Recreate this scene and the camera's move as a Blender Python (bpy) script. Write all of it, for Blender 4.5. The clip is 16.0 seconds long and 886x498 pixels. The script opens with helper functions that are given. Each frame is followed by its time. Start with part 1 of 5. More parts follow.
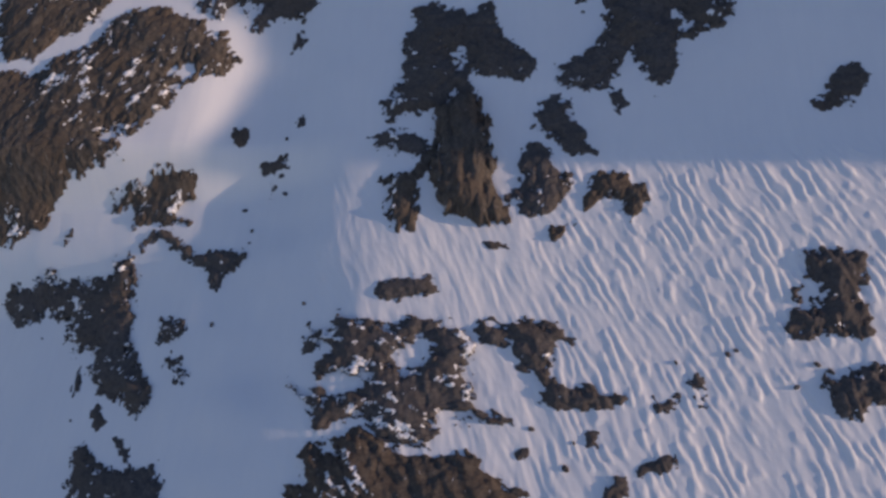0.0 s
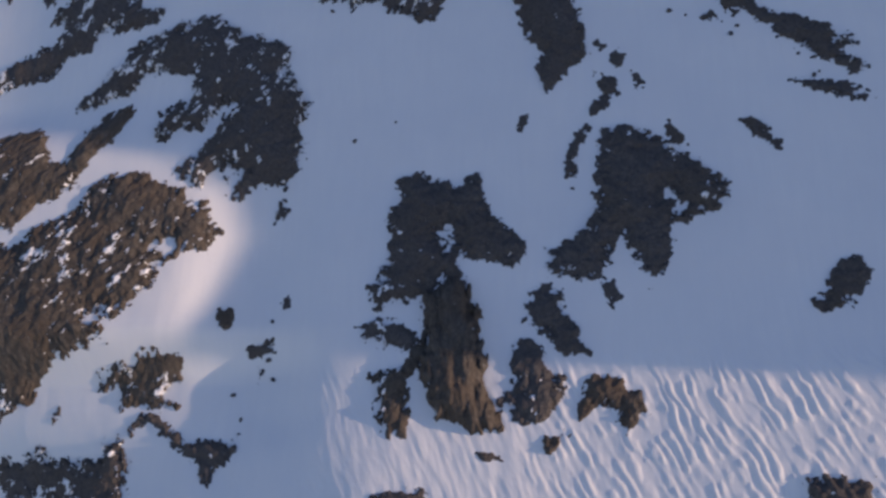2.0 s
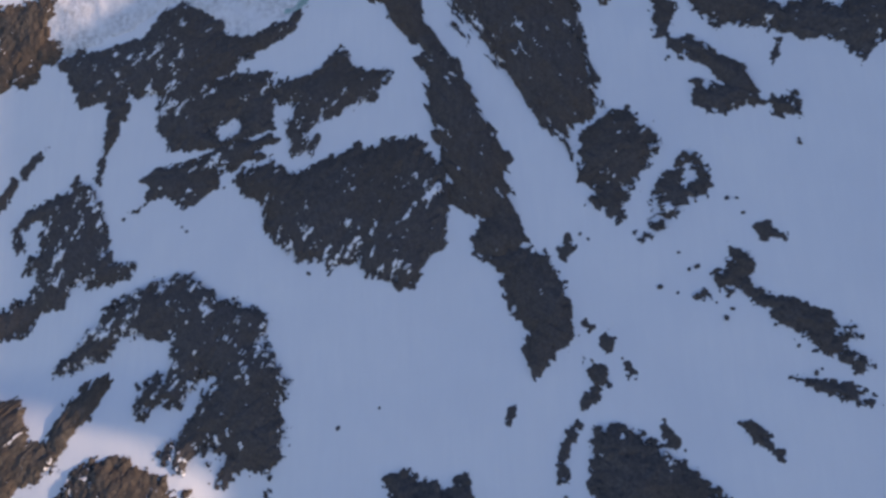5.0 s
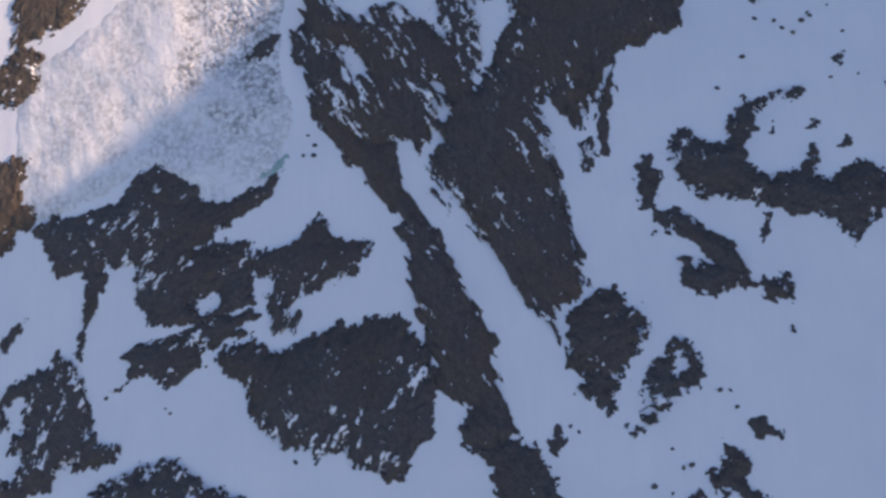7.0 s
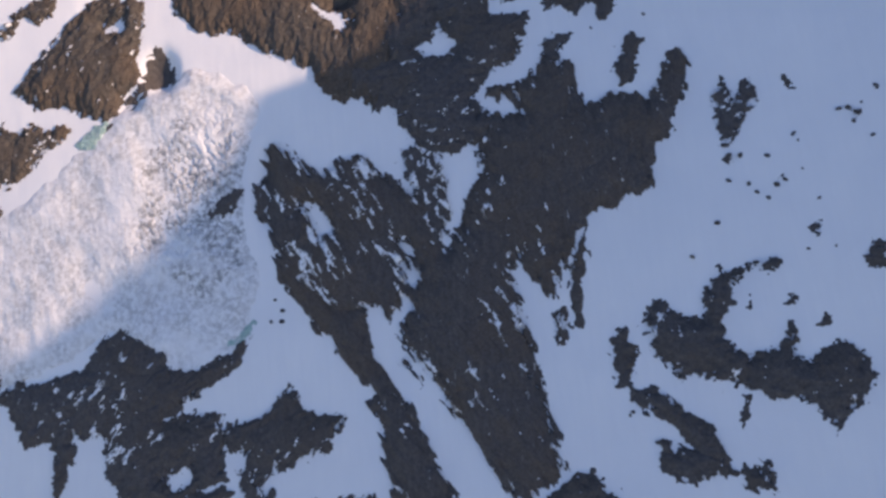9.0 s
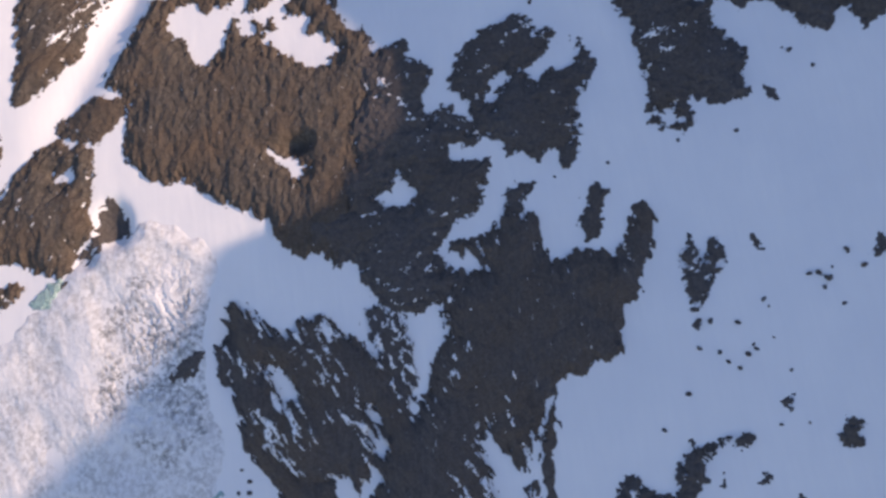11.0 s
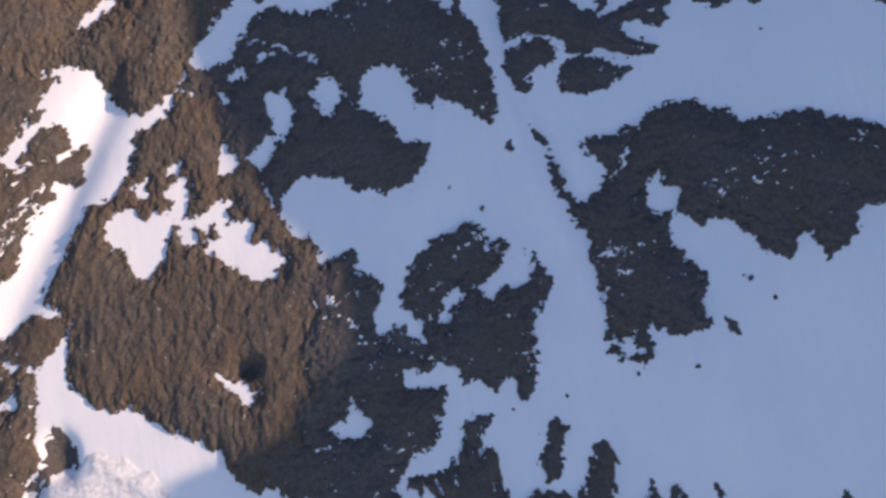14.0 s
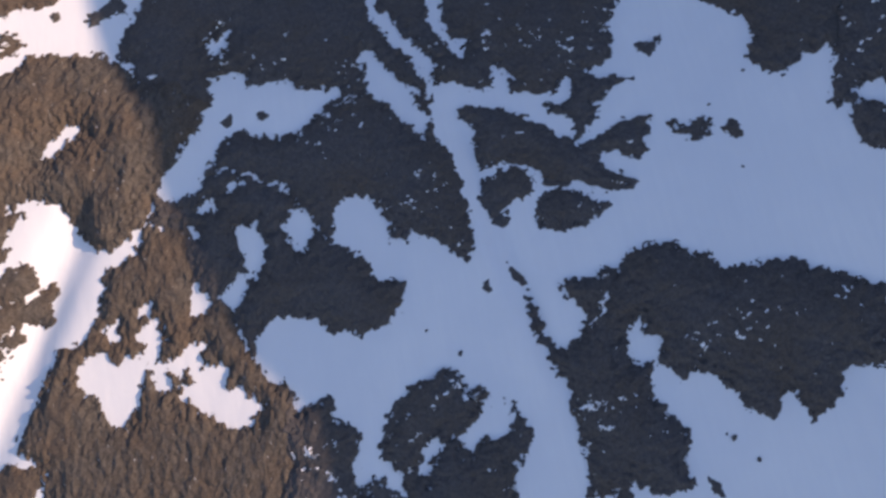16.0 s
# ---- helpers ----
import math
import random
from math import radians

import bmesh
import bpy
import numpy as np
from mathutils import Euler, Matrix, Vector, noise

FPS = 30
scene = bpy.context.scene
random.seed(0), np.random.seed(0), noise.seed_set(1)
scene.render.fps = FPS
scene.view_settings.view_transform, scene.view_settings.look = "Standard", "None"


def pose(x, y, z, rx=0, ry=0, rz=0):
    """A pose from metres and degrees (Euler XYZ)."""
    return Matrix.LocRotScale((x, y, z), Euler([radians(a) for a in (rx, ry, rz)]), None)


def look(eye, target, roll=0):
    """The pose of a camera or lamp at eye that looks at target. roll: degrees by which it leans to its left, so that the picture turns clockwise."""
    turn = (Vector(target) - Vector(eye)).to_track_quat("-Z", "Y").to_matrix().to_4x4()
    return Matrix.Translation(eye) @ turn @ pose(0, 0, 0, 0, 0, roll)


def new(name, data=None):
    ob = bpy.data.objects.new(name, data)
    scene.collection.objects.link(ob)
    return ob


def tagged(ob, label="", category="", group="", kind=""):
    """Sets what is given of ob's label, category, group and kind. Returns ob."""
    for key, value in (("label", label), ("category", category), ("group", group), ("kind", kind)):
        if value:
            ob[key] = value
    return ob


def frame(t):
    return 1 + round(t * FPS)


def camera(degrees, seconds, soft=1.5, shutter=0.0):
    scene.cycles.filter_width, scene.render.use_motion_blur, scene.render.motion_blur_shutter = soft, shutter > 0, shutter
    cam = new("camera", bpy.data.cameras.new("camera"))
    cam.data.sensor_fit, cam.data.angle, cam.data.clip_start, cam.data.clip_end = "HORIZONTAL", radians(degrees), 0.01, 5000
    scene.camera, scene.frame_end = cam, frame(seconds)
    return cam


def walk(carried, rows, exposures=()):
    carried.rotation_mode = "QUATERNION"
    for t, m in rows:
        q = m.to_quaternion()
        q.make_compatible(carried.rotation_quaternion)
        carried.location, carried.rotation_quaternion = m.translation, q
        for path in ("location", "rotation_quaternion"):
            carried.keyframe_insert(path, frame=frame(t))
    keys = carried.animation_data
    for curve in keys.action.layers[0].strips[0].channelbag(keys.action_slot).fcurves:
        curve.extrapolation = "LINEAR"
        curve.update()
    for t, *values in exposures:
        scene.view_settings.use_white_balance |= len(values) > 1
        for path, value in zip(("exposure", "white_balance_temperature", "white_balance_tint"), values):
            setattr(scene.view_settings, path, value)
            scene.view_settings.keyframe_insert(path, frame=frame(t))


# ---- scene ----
SLOPE = 30.0  # steepness of the mountainside, degrees
SUN_POWER, SKY_POWER, SUN_RISE = 2.75, 0.12, 14.0
cam = camera(59.71, 16.0, soft=2.9)
walk(cam, [
    (0.0, pose(39.34, -172.08, 136.60, 52.47, 6.25, 7.81)),
    (0.5, pose(40.12, -161.10, 147.82, 51.94, 6.69, 7.62)),
    (1.0, pose(41.09, -149.80, 158.93, 51.38, 7.14, 7.34)),
    (1.5, pose(42.30, -138.37, 169.80, 50.85, 7.59, 7.05)),
    (2.0, pose(43.85, -126.91, 180.60, 50.33, 8.13, 6.87)),
    (2.5, pose(45.19, -115.37, 191.22, 49.84, 8.72, 6.73)),
    (3.0, pose(46.77, -103.49, 201.75, 49.39, 9.27, 6.60)),
    (3.5, pose(48.77, -91.29, 212.33, 49.04, 9.72, 6.48)),
    (4.0, pose(51.04, -79.00, 222.84, 48.67, 10.04, 6.19)),
    (6.5, pose(63.27, -18.26, 273.26, 46.88, 12.86, 4.58)),
    (7.0, pose(66.40, -5.93, 282.81, 46.42, 13.17, 4.16)),
    (7.5, pose(69.48, 6.41, 292.13, 45.95, 13.59, 3.77)),
    (8.0, pose(72.67, 18.64, 301.34, 45.53, 13.98, 3.38)),
    (8.5, pose(76.12, 30.76, 310.29, 45.04, 14.25, 2.91)),
    (9.0, pose(80.20, 43.05, 318.77, 44.53, 14.43, 2.32)),
    (11.5, pose(100.89, 104.90, 360.06, 41.66, 15.72, -0.41)),
    (12.0, pose(105.24, 117.31, 367.86, 41.08, 15.84, -0.88)),
    (12.5, pose(109.95, 129.48, 375.24, 40.48, 15.87, -1.41)),
    (13.0, pose(114.74, 141.94, 382.60, 39.75, 15.94, -1.94)),
    (13.5, pose(119.10, 154.31, 389.98, 39.09, 16.26, -2.23)),
    (14.0, pose(123.37, 166.57, 397.26, 38.48, 16.55, -2.41)),
    (14.5, pose(127.64, 178.88, 404.13, 37.94, 16.91, -2.56)),
    (15.0, pose(132.09, 191.33, 410.99, 37.29, 17.09, -2.82)),
    (15.5, pose(137.24, 203.99, 417.85, 36.53, 17.21, -3.28)),
    (16.0, pose(142.21, 216.68, 424.40, 35.80, 17.41, -3.71)),
], exposures=[(0.0, 0.22, 6300, 26), (2.0, 0.43, 6290, 26), (4.0, 0.67, 6170, 25), (7.0, 0.9, 6430, 26), (16.0, 1.02, 6470, 25.5)])

# ---- light ----
TILT_UP = pose(0, 0, 0, SLOPE, 0, 0)
sun_way = TILT_UP.to_3x3() @ Vector((math.cos(radians(SUN_RISE)), 0.0, math.sin(radians(SUN_RISE))))
sun = new("sun", bpy.data.lights.new("sun", "SUN"))
sun.data.energy, sun.data.angle, sun.data.color = SUN_POWER, radians(0.5), (1.0, 0.74, 0.46)
sun.matrix_world = look(sun_way * 2000, (0, 0, 0))
world = bpy.data.worlds.new("world")
scene.world = world
world.use_nodes = True
sky = world.node_tree.nodes.new("ShaderNodeTexSky")
sky.sky_type, sky.sun_disc = "NISHITA", False
sky.sun_elevation = math.asin(sun_way.z)
sky.sun_rotation = math.atan2(sun_way.x, sun_way.y)
sky.altitude = 2500
world.node_tree.nodes["Background"].inputs["Strength"].default_value = SKY_POWER
world.node_tree.links.new(sky.outputs["Color"], world.node_tree.nodes["Background"].inputs["Color"])


# ---- materials ----
class Nodes:
    """A short way to write a node material."""

    def __init__(self, name):
        self.mat = bpy.data.materials.new(name)
        self.mat.use_nodes = True
        self.tree = self.mat.node_tree
        self.bsdf = self.tree.nodes["Principled BSDF"]
        self.coord = self.tree.nodes.new("ShaderNodeNewGeometry").outputs["Position"]

    def link(self, a, b):
        self.tree.links.new(a, b)

    def stretch(self, scale, turn=0.0):
        n = self.tree.nodes.new("ShaderNodeMapping")
        n.inputs["Scale"].default_value = scale
        n.inputs["Rotation"].default_value = (0, 0, radians(turn))
        self.link(self.coord, n.inputs["Vector"])
        return n.outputs[0]

    def noise(self, scale, detail=4, rough=0.6, vector=None):
        n = self.tree.nodes.new("ShaderNodeTexNoise")
        n.inputs["Scale"].default_value, n.inputs["Detail"].default_value = scale, detail
        n.inputs["Roughness"].default_value = rough
        self.link(vector or self.coord, n.inputs["Vector"])
        return n.outputs["Fac"]

    def ramp(self, fac, stops):
        n = self.tree.nodes.new("ShaderNodeValToRGB")
        e = n.color_ramp.elements
        while len(e) < len(stops):
            e.new(0.5)
        for el, (p, c) in zip(e, stops):
            el.position, el.color = p, (*c, 1)
        self.link(fac, n.inputs["Fac"])
        return n.outputs["Color"]

    def mix(self, fac, a, b, how="MIX"):
        n = self.tree.nodes.new("ShaderNodeMix")
        n.data_type, n.blend_type = "RGBA", how
        for sock, val in ((n.inputs[0], fac), (n.inputs[6], a), (n.inputs[7], b)):
            if isinstance(val, (int, float)):
                sock.default_value = val
            elif isinstance(val, tuple):
                sock.default_value = (*val, 1)
            else:
                self.link(val, sock)
        return n.outputs[2]

    def bump(self, height, strength, distance, normal=None):
        n = self.tree.nodes.new("ShaderNodeBump")
        n.inputs["Strength"].default_value, n.inputs["Distance"].default_value = strength, distance
        self.link(height, n.inputs["Height"])
        if normal:
            self.link(normal, n.inputs["Normal"])
        return n.outputs["Normal"]


def snow_material(name, relief=0.12, dirt_shade=None):
    m = Nodes(name)
    wide, fine = m.noise(0.035, 3), m.noise(1.1, 5)
    streak = m.noise(0.5, 4, 0.6, m.stretch((1.0, 0.12, 0.12), 8))
    base = m.ramp(wide, [(0.3, (0.80, 0.82, 0.85)), (0.7, (0.86, 0.87, 0.88))])
    base = m.mix(m.ramp(streak, [(0.35, (0, 0, 0)), (0.75, (0.35, 0.35, 0.35))]), base, (0.77, 0.79, 0.83))
    # Grey mottle: dirt, with the shade of small pits painted in.
    if dirt_shade:
        patches = m.ramp(m.noise(0.06, 3), [(0.35, (0.1, 0.1, 0.1)), (0.55, (1, 1, 1))])
        mottle = m.ramp(m.noise(0.55, 5, 0.7), [(0.4, (0, 0, 0)), (0.6, (0.9, 0.9, 0.9))])
        base = m.mix(m.mix(1.0, patches, mottle, "MULTIPLY"), base, dirt_shade)
    m.link(base, m.bsdf.inputs["Base Color"])
    m.bsdf.inputs["Roughness"].default_value = 0.75
    m.bsdf.inputs["Specular IOR Level"].default_value = 0.25
    n = m.bump(fine, 0.35, relief)
    m.link(m.bump(streak, 0.3, relief * 2, n), m.bsdf.inputs["Normal"])
    return m.mat


def rock_material(name, dark, pale, rust, turn, dusting=0.62, run=0.45):
    """Weathered frost-shattered rock: bands, stains, grain and a little snow caught in the cracks."""
    m = Nodes(name)
    along = m.stretch((1.0, run, run), turn)
    broad_tone = m.noise(0.045, 4, 0.6)
    bands = m.noise(0.7, 6, 0.72, along)
    grain = m.noise(1.4, 6, 0.78)
    base = m.ramp(bands, [(0.28, dark), (0.72, pale)])
    base = m.mix(m.ramp(broad_tone, [(0.42, (0, 0, 0)), (0.66, (0.85, 0.85, 0.85))]), base, rust)
    base = m.mix(0.7, base, m.ramp(grain, [(0.3, (0.35, 0.35, 0.37)), (0.7, (1.5, 1.47, 1.43))]), "MULTIPLY")
    flecks = m.ramp(m.noise(0.75, 6, 0.68, along), [(dusting, (0, 0, 0)), (dusting + 0.05, (0.8, 0.8, 0.8))])
    base = m.mix(flecks, base, (0.78, 0.8, 0.83))
    m.link(base, m.bsdf.inputs["Base Color"])
    m.bsdf.inputs["Roughness"].default_value = 0.92
    m.bsdf.inputs["Specular IOR Level"].default_value = 0.2
    n = m.bump(bands, 0.55, 0.4)
    m.link(m.bump(grain, 0.8, 0.4, n), m.bsdf.inputs["Normal"])
    return m.mat


snow = snow_material("snow")
broken_snow = snow_material("broken_snow", 0.3, (0.5, 0.51, 0.52))
dirty_shade_snow = snow_material("dirty_shade_snow", 0.35, (0.2, 0.21, 0.22))
# On the big faces dark and brown are one rock, toned for shade and sun.
ROCKS = {
    "dark": rock_material("dark_shade_rock", (0.08, 0.076, 0.079), (0.134, 0.125, 0.121), (0.108, 0.094, 0.084), 20, 0.7, 0.7),
    "rib": rock_material("ribbed_rock", (0.08, 0.074, 0.075), (0.136, 0.123, 0.114), (0.125, 0.102, 0.084), -60, 0.66, 0.25),
    "brown": rock_material("brown_sun_rock", (0.046, 0.042, 0.039), (0.155, 0.139, 0.122), (0.122, 0.094, 0.072), 50, 0.66, 0.5),
}

ROCKS["ice"] = rock_material("glacier_ice", (0.2, 0.36, 0.36), (0.5, 0.66, 0.63), (0.33, 0.52, 0.5), 40, 0.6, 0.5)
ROCKS["ice"].node_tree.nodes["Principled BSDF"].inputs["Roughness"].default_value = 0.35

# ---- the mountainside ----
SUN_TAN = math.tan(radians(SUN_RISE))
CREST_U, FLANK = 520.0, 225.0


def lattice(ix, iy, seed):
    n = (ix * 374761393 + iy * 668265263 + seed * 974634777) & 0x7FFFFFFF
    n = ((n ^ (n >> 13)) * 1274126177) & 0x7FFFFFFF
    return ((n ^ (n >> 16)) & 0xFFFF) / 32767.5 - 1.0


def value_noise(x, y, seed=0):
    """Smooth noise from -1 to 1 on arrays."""
    fx, fy = np.floor(x), np.floor(y)
    ix, iy = fx.astype(np.int64), fy.astype(np.int64)
    a, b = x - fx, y - fy
    a, b = a * a * a * (a * (a * 6 - 15) + 10), b * b * b * (b * (b * 6 - 15) + 10)
    low = lattice(ix, iy, seed) * (1 - a) + lattice(ix + 1, iy, seed) * a
    high = lattice(ix, iy + 1, seed) * (1 - a) + lattice(ix + 1, iy + 1, seed) * a
    return low * (1 - b) + high * b


def fbm(x, y, octaves=4, seed=0, gain=0.5):
    total, size, norm = 0.0, 1.0, 0.0
    for k in range(octaves):
        total = total + size * value_noise(x + 17.3 * k, y - 9.1 * k, seed + k)
        norm += size
        size *= gain
        x, y = 1.624 * x - 1.218 * y, 1.218 * x + 1.624 * y  # each octave is turned, so that no grid shows
    return total / norm


def ridged(x, y, octaves=4, seed=0):
    total, size, norm = 0.0, 1.0, 0.0
    for k in range(octaves):
        total = total + size * (1 - 2 * np.abs(value_noise(x + 5.7 * k, y + 3.1 * k, seed + k)))
        norm += size
        size *= 0.55
        x, y = 1.68 * x - 1.26 * y, 1.26 * x + 1.68 * y
    return total / norm


def smooth(x, low, high):
    k = np.clip((x - low) / (high - low), 0, 1)
    return k * k * (3 - 2 * k)


def broad(u, v):
    """The broad shape of the snow slope, across (u) and up (v) the mountainside."""
    a, b = np.clip(u, -215, 270) / 200, (np.clip(v, -100, 600) - 200) / 200
    h = (15.08 - 1.41 * a + 5.83 * b + 2.03 * a * a - 17.72 * a * b - 1.04 * b * b
         + 8.40 * a ** 3 + 9.70 * a * a * b - 7.74 * a * b * b - 5.04 * b ** 3)
    low = smooth(-v, -36, -18)
    h = h + 0.085 * np.clip(-u - 60, 0, 110) * smooth(v, 12, 35) * smooth(-v, -120, -90)
    h = h + 0.045 * np.clip(u - 30, 0, 95) * smooth(-v, -48, -6)
    return h - 10.5 * smooth(-u + 9 * fbm(u / 36, v / 26, 2, 64), 12, 84) * low - 0.16 * np.clip(-u - 75, 0, 110) * smooth(-v, -15, 15)

GULLIES = [((97.6, 487.0), (118.0, 390.1), 1.8, 5.0, 1.1), ((-36.0, 482.0), (-64.0, 430.0), 4.0, 9.0, 0.0), ((-64.0, 430.0), (-92.0, 378.0), 2.6, 8.0, 0.0)]

# Where the shadow of the unseen far ridge ends across the slope, for heights up the slope; its crest is shaped to fit.
SHADOW_END = [(-400, 280), (-45, 250), (-15, 170), (8, 135), (17, 110), (22, 20), (27, -86), (40, -67), (52, -54), (64, -45), (79, -64), (92, -94), (98, -123), (104, -136),
              (110, -172), (222, -172), (235, -150), (240, -144), (255, -108), (273, -82), (291, -60), (311, -43), (320, -40), (327, -34),
              (331, -16), (336, 0), (345, 12), (355, 20), (362, 26), (392, 29), (420, 8), (452, -3), (485, -12), (537, -28), (700, -60)]


def sastrugi(u, v):
    """Wind-carved ripples on the lower slope: faint streaks, and further across it crests with a steep lee side."""
    reach = smooth(-v, -30, -14) * smooth(u, -60, 5) * smooth(v, -120, -85) * smooth(-u, -170, -130)
    wander = fbm(u / 30, v / 30, 2, 31)
    p, q = u * 0.91 + v * 0.41, v * 0.91 - u * 0.41
    crested = smooth(u + 9 * wander, 12, 52)
    phase = p / 2.7 + 1.3 * wander + 0.9 * fbm(p / 6, q / 11, 3, 49, 0.6)
    step = phase - np.floor(phase)
    tooth = np.where(step < 0.74, step / 0.74, (1 - step) / 0.26) * (0.16 + 0.84 * smooth(fbm(p / 3.5, q / 5, 3, 53), -0.3, 0.35))
    streaks = 0.24 * fbm(p / 1.9 + 0.9 * wander, q / 10, 3, 40, 0.55) + 0.08 * fbm(p / 1.2, q / 6, 2, 44)
    return reach * (streaks * (1 - 0.45 * crested) + 0.44 * tooth * (0.12 + 0.88 * crested))


# Hollows added to tilt snow sunward (the first) and to deepen shade under the rocks: middle, reach across and up the
# slope, depth.
HOLLOWS = [(-57.0, 44.0, 19.0, 42.0, 4.1), (-1.5, 360.5, 6.5, 4.0, 4.5), (-71.0, 342.5, 6.0, 8.0, 4.5), (-83.0, 332.5, 6.0, 5.0, 2.2), (-31.0, 293.0, 5.0, 15.0, 2.6)]


def hollows(u, v):
    h = np.zeros(np.shape(u))
    for mu, mv, wide, tall, deep in HOLLOWS:
        h = h - deep * np.exp(-(((u - mu) / wide) ** 2 + ((v - mv) / tall) ** 2) ** 1.5)
    return h


def gullies(u, v):
    """Snow gullies between the faces: a straight one with a soft bank, and a deeper one in the sun."""
    h = np.zeros(np.shape(u))
    for (au, av), (bu, bv), deep, wide, bank in GULLIES:
        dx, dy = bu - au, bv - av
        length = math.hypot(dx, dy)
        off = ((u - au) * dy - (v - av) * dx) / length
        along = ((u - au) * dx + (v - av) * dy) / length
        fade = smooth(along, -30, 20) * smooth(length - along, -30, 20)
        h = h + fade * (bank * np.exp(-((off - 1.4 * wide) / wide) ** 2) - deep * np.exp(-(off / wide) ** 2))
    return h


def snow_height(u, v):
    h = broad(u, v) + 0.5 * fbm(u / 45, v / 60, 3, 3) + 0.12 * fbm(u / 7, v / 13, 3, 8) + sastrugi(u, v) + gullies(u, v) + hollows(u, v)
    far = smooth(np.maximum(np.maximum(-260 - u, u - 330), np.maximum(-140 - v, v - 660)), 0, 350)
    h = h + far * 55 * fbm(u / 260, v / 260, 5, 12)
    # Unseen ridge added across the slope, its crest set by where its shadow ends.
    steps = np.array(SHADOW_END, float)
    end = np.interp(v, steps[:, 0], steps[:, 1])
    crest = broad(end, v) + (CREST_U - end) * SUN_TAN
    flank = np.clip(1 - np.abs(u - CREST_U) / FLANK, 0, 1) ** 1.25
    return np.where(np.abs(u - CREST_U) < FLANK, h * (1 - flank) + crest * flank, h)


def place(u, v, h):
    """World points from places on the slope."""
    c, s = math.cos(radians(SLOPE)), math.sin(radians(SLOPE))
    return np.stack([u, v * c - h * s, v * s + h * c], -1)


def sheet(name, u, v, h, keep=None, material=None, parent=None):
    """One mesh from a grid of heights; cells that keep leaves out are dropped."""
    nv, nu = u.shape
    idx = np.arange(nu * nv).reshape(nv, nu)
    quads = np.stack([idx[:-1, :-1], idx[:-1, 1:], idx[1:, 1:], idx[1:, :-1]], -1)
    quads = quads.reshape(-1, 4) if keep is None else quads[keep]
    used, inv = np.unique(quads, return_inverse=True)
    co = place(u.ravel()[used], v.ravel()[used], h.ravel()[used])
    me = bpy.data.meshes.new(name)
    me.vertices.add(len(co))
    me.vertices.foreach_set("co", co.astype(np.float32).ravel())
    me.loops.add(len(quads) * 4)
    me.loops.foreach_set("vertex_index", inv.ravel().astype(np.int32))
    me.polygons.add(len(quads))
    me.polygons.foreach_set("loop_start", np.arange(0, len(quads) * 4, 4, dtype=np.int32))
    me.update(calc_edges=True)
    me.polygons.foreach_set("use_smooth", np.ones(len(quads), bool))
    me.materials.append(material)
    ob = new(name, me)
    ob.parent = parent
    return ob


def axis(low, high, step, far, fine):
    inner = np.concatenate([np.arange(low, fine[0], step), np.arange(fine[0], fine[1], 0.42), np.arange(fine[1], high + step, step)])
    outer = np.cumsum(np.geomspace(step * 2, 60, 26))
    outer = outer[outer < far]
    return np.concatenate([low - outer[::-1], inner, inner[-1] + outer])


us = axis(-235, 285, 1.0, 1200, (-50, 125))
us = np.sort(np.append(us, np.linspace(CREST_U - FLANK, CREST_U + FLANK, 13)))
gu, gv = np.meshgrid(us, axis(-115, 625, 1.0, 1200, (-78, 32)))
ground = sheet("ground", gu, gv, snow_height(gu, gv), None, snow)
tagged(ground, "snow-covered mountainside in blue shade with wind-carved ripples", "snow slope", kind="structure")


# ---- rock outcrops ----
def inside_distance(u, v, outline):
    """Signed distance to an outline, positive inside."""
    best, odd = np.full(u.shape, 1e9), np.zeros(u.shape, bool)
    for (ax, ay), (bx, by) in zip(outline, outline[1:] + outline[:1]):
        dx, dy = bx - ax, by - ay
        k = np.clip(((u - ax) * dx + (v - ay) * dy) / (dx * dx + dy * dy + 1e-9), 0, 1)
        best = np.minimum(best, (u - ax - k * dx) ** 2 + (v - ay - k * dy) ** 2)
        if ay != by:
            odd ^= ((ay > v) != (by > v)) & (u < dx * (v - ay) / dy + ax)
    return np.where(odd, 1, -1) * np.sqrt(best)


SNOWFIELDS = [
    [(76.3, 532.4), (80.4, 532.9), (84, 523.8), (88.3, 519.5), (91.5, 514), (94.4, 507), (94.5, 502.6), (92.8, 504.5), (89.6, 509.8), (87.1, 510.5), (83.5, 514.7), (79.8, 521.8), (77.2, 527.9)],
    [(96.6, 543), (101.8, 541.5), (101.2, 521.2), (103, 515.3), (107.8, 512.4), (106.4, 507.4), (102.5, 507.7), (101.3, 512.8), (97.4, 518.5), (96.1, 523.5)],
    [(91, 508.4), (92.6, 508), (94.5, 497.2), (92.9, 494.8)],
    [(115.2, 491.5), (117.6, 498), (120.5, 497.6), (121.8, 489.6)],
    [(32.1, 287.2), (34.1, 292.2), (38.3, 295.6), (42.7, 294.7), (43.1, 289.5), (38.3, 285.4), (33.4, 285)],
    [(0.9, 243.8), (4.5, 244.7), (8.2, 238.6), (12.9, 243.6), (14.7, 242.5), (10.9, 236.4), (12.2, 229.9), (19.9, 221.8), (24.7, 214.2), (21.2, 215.4), (12.9, 226.2), (5.4, 227), (3.1, 234.6)],
    [(61.5, 240.9), (66.6, 250.2), (69.1, 255.4), (75.7, 264.6), (79.4, 265.9), (72.2, 258.6), (68.7, 249.9), (66.1, 239.4)],
]
SEED = [100]
CELL = 0.37


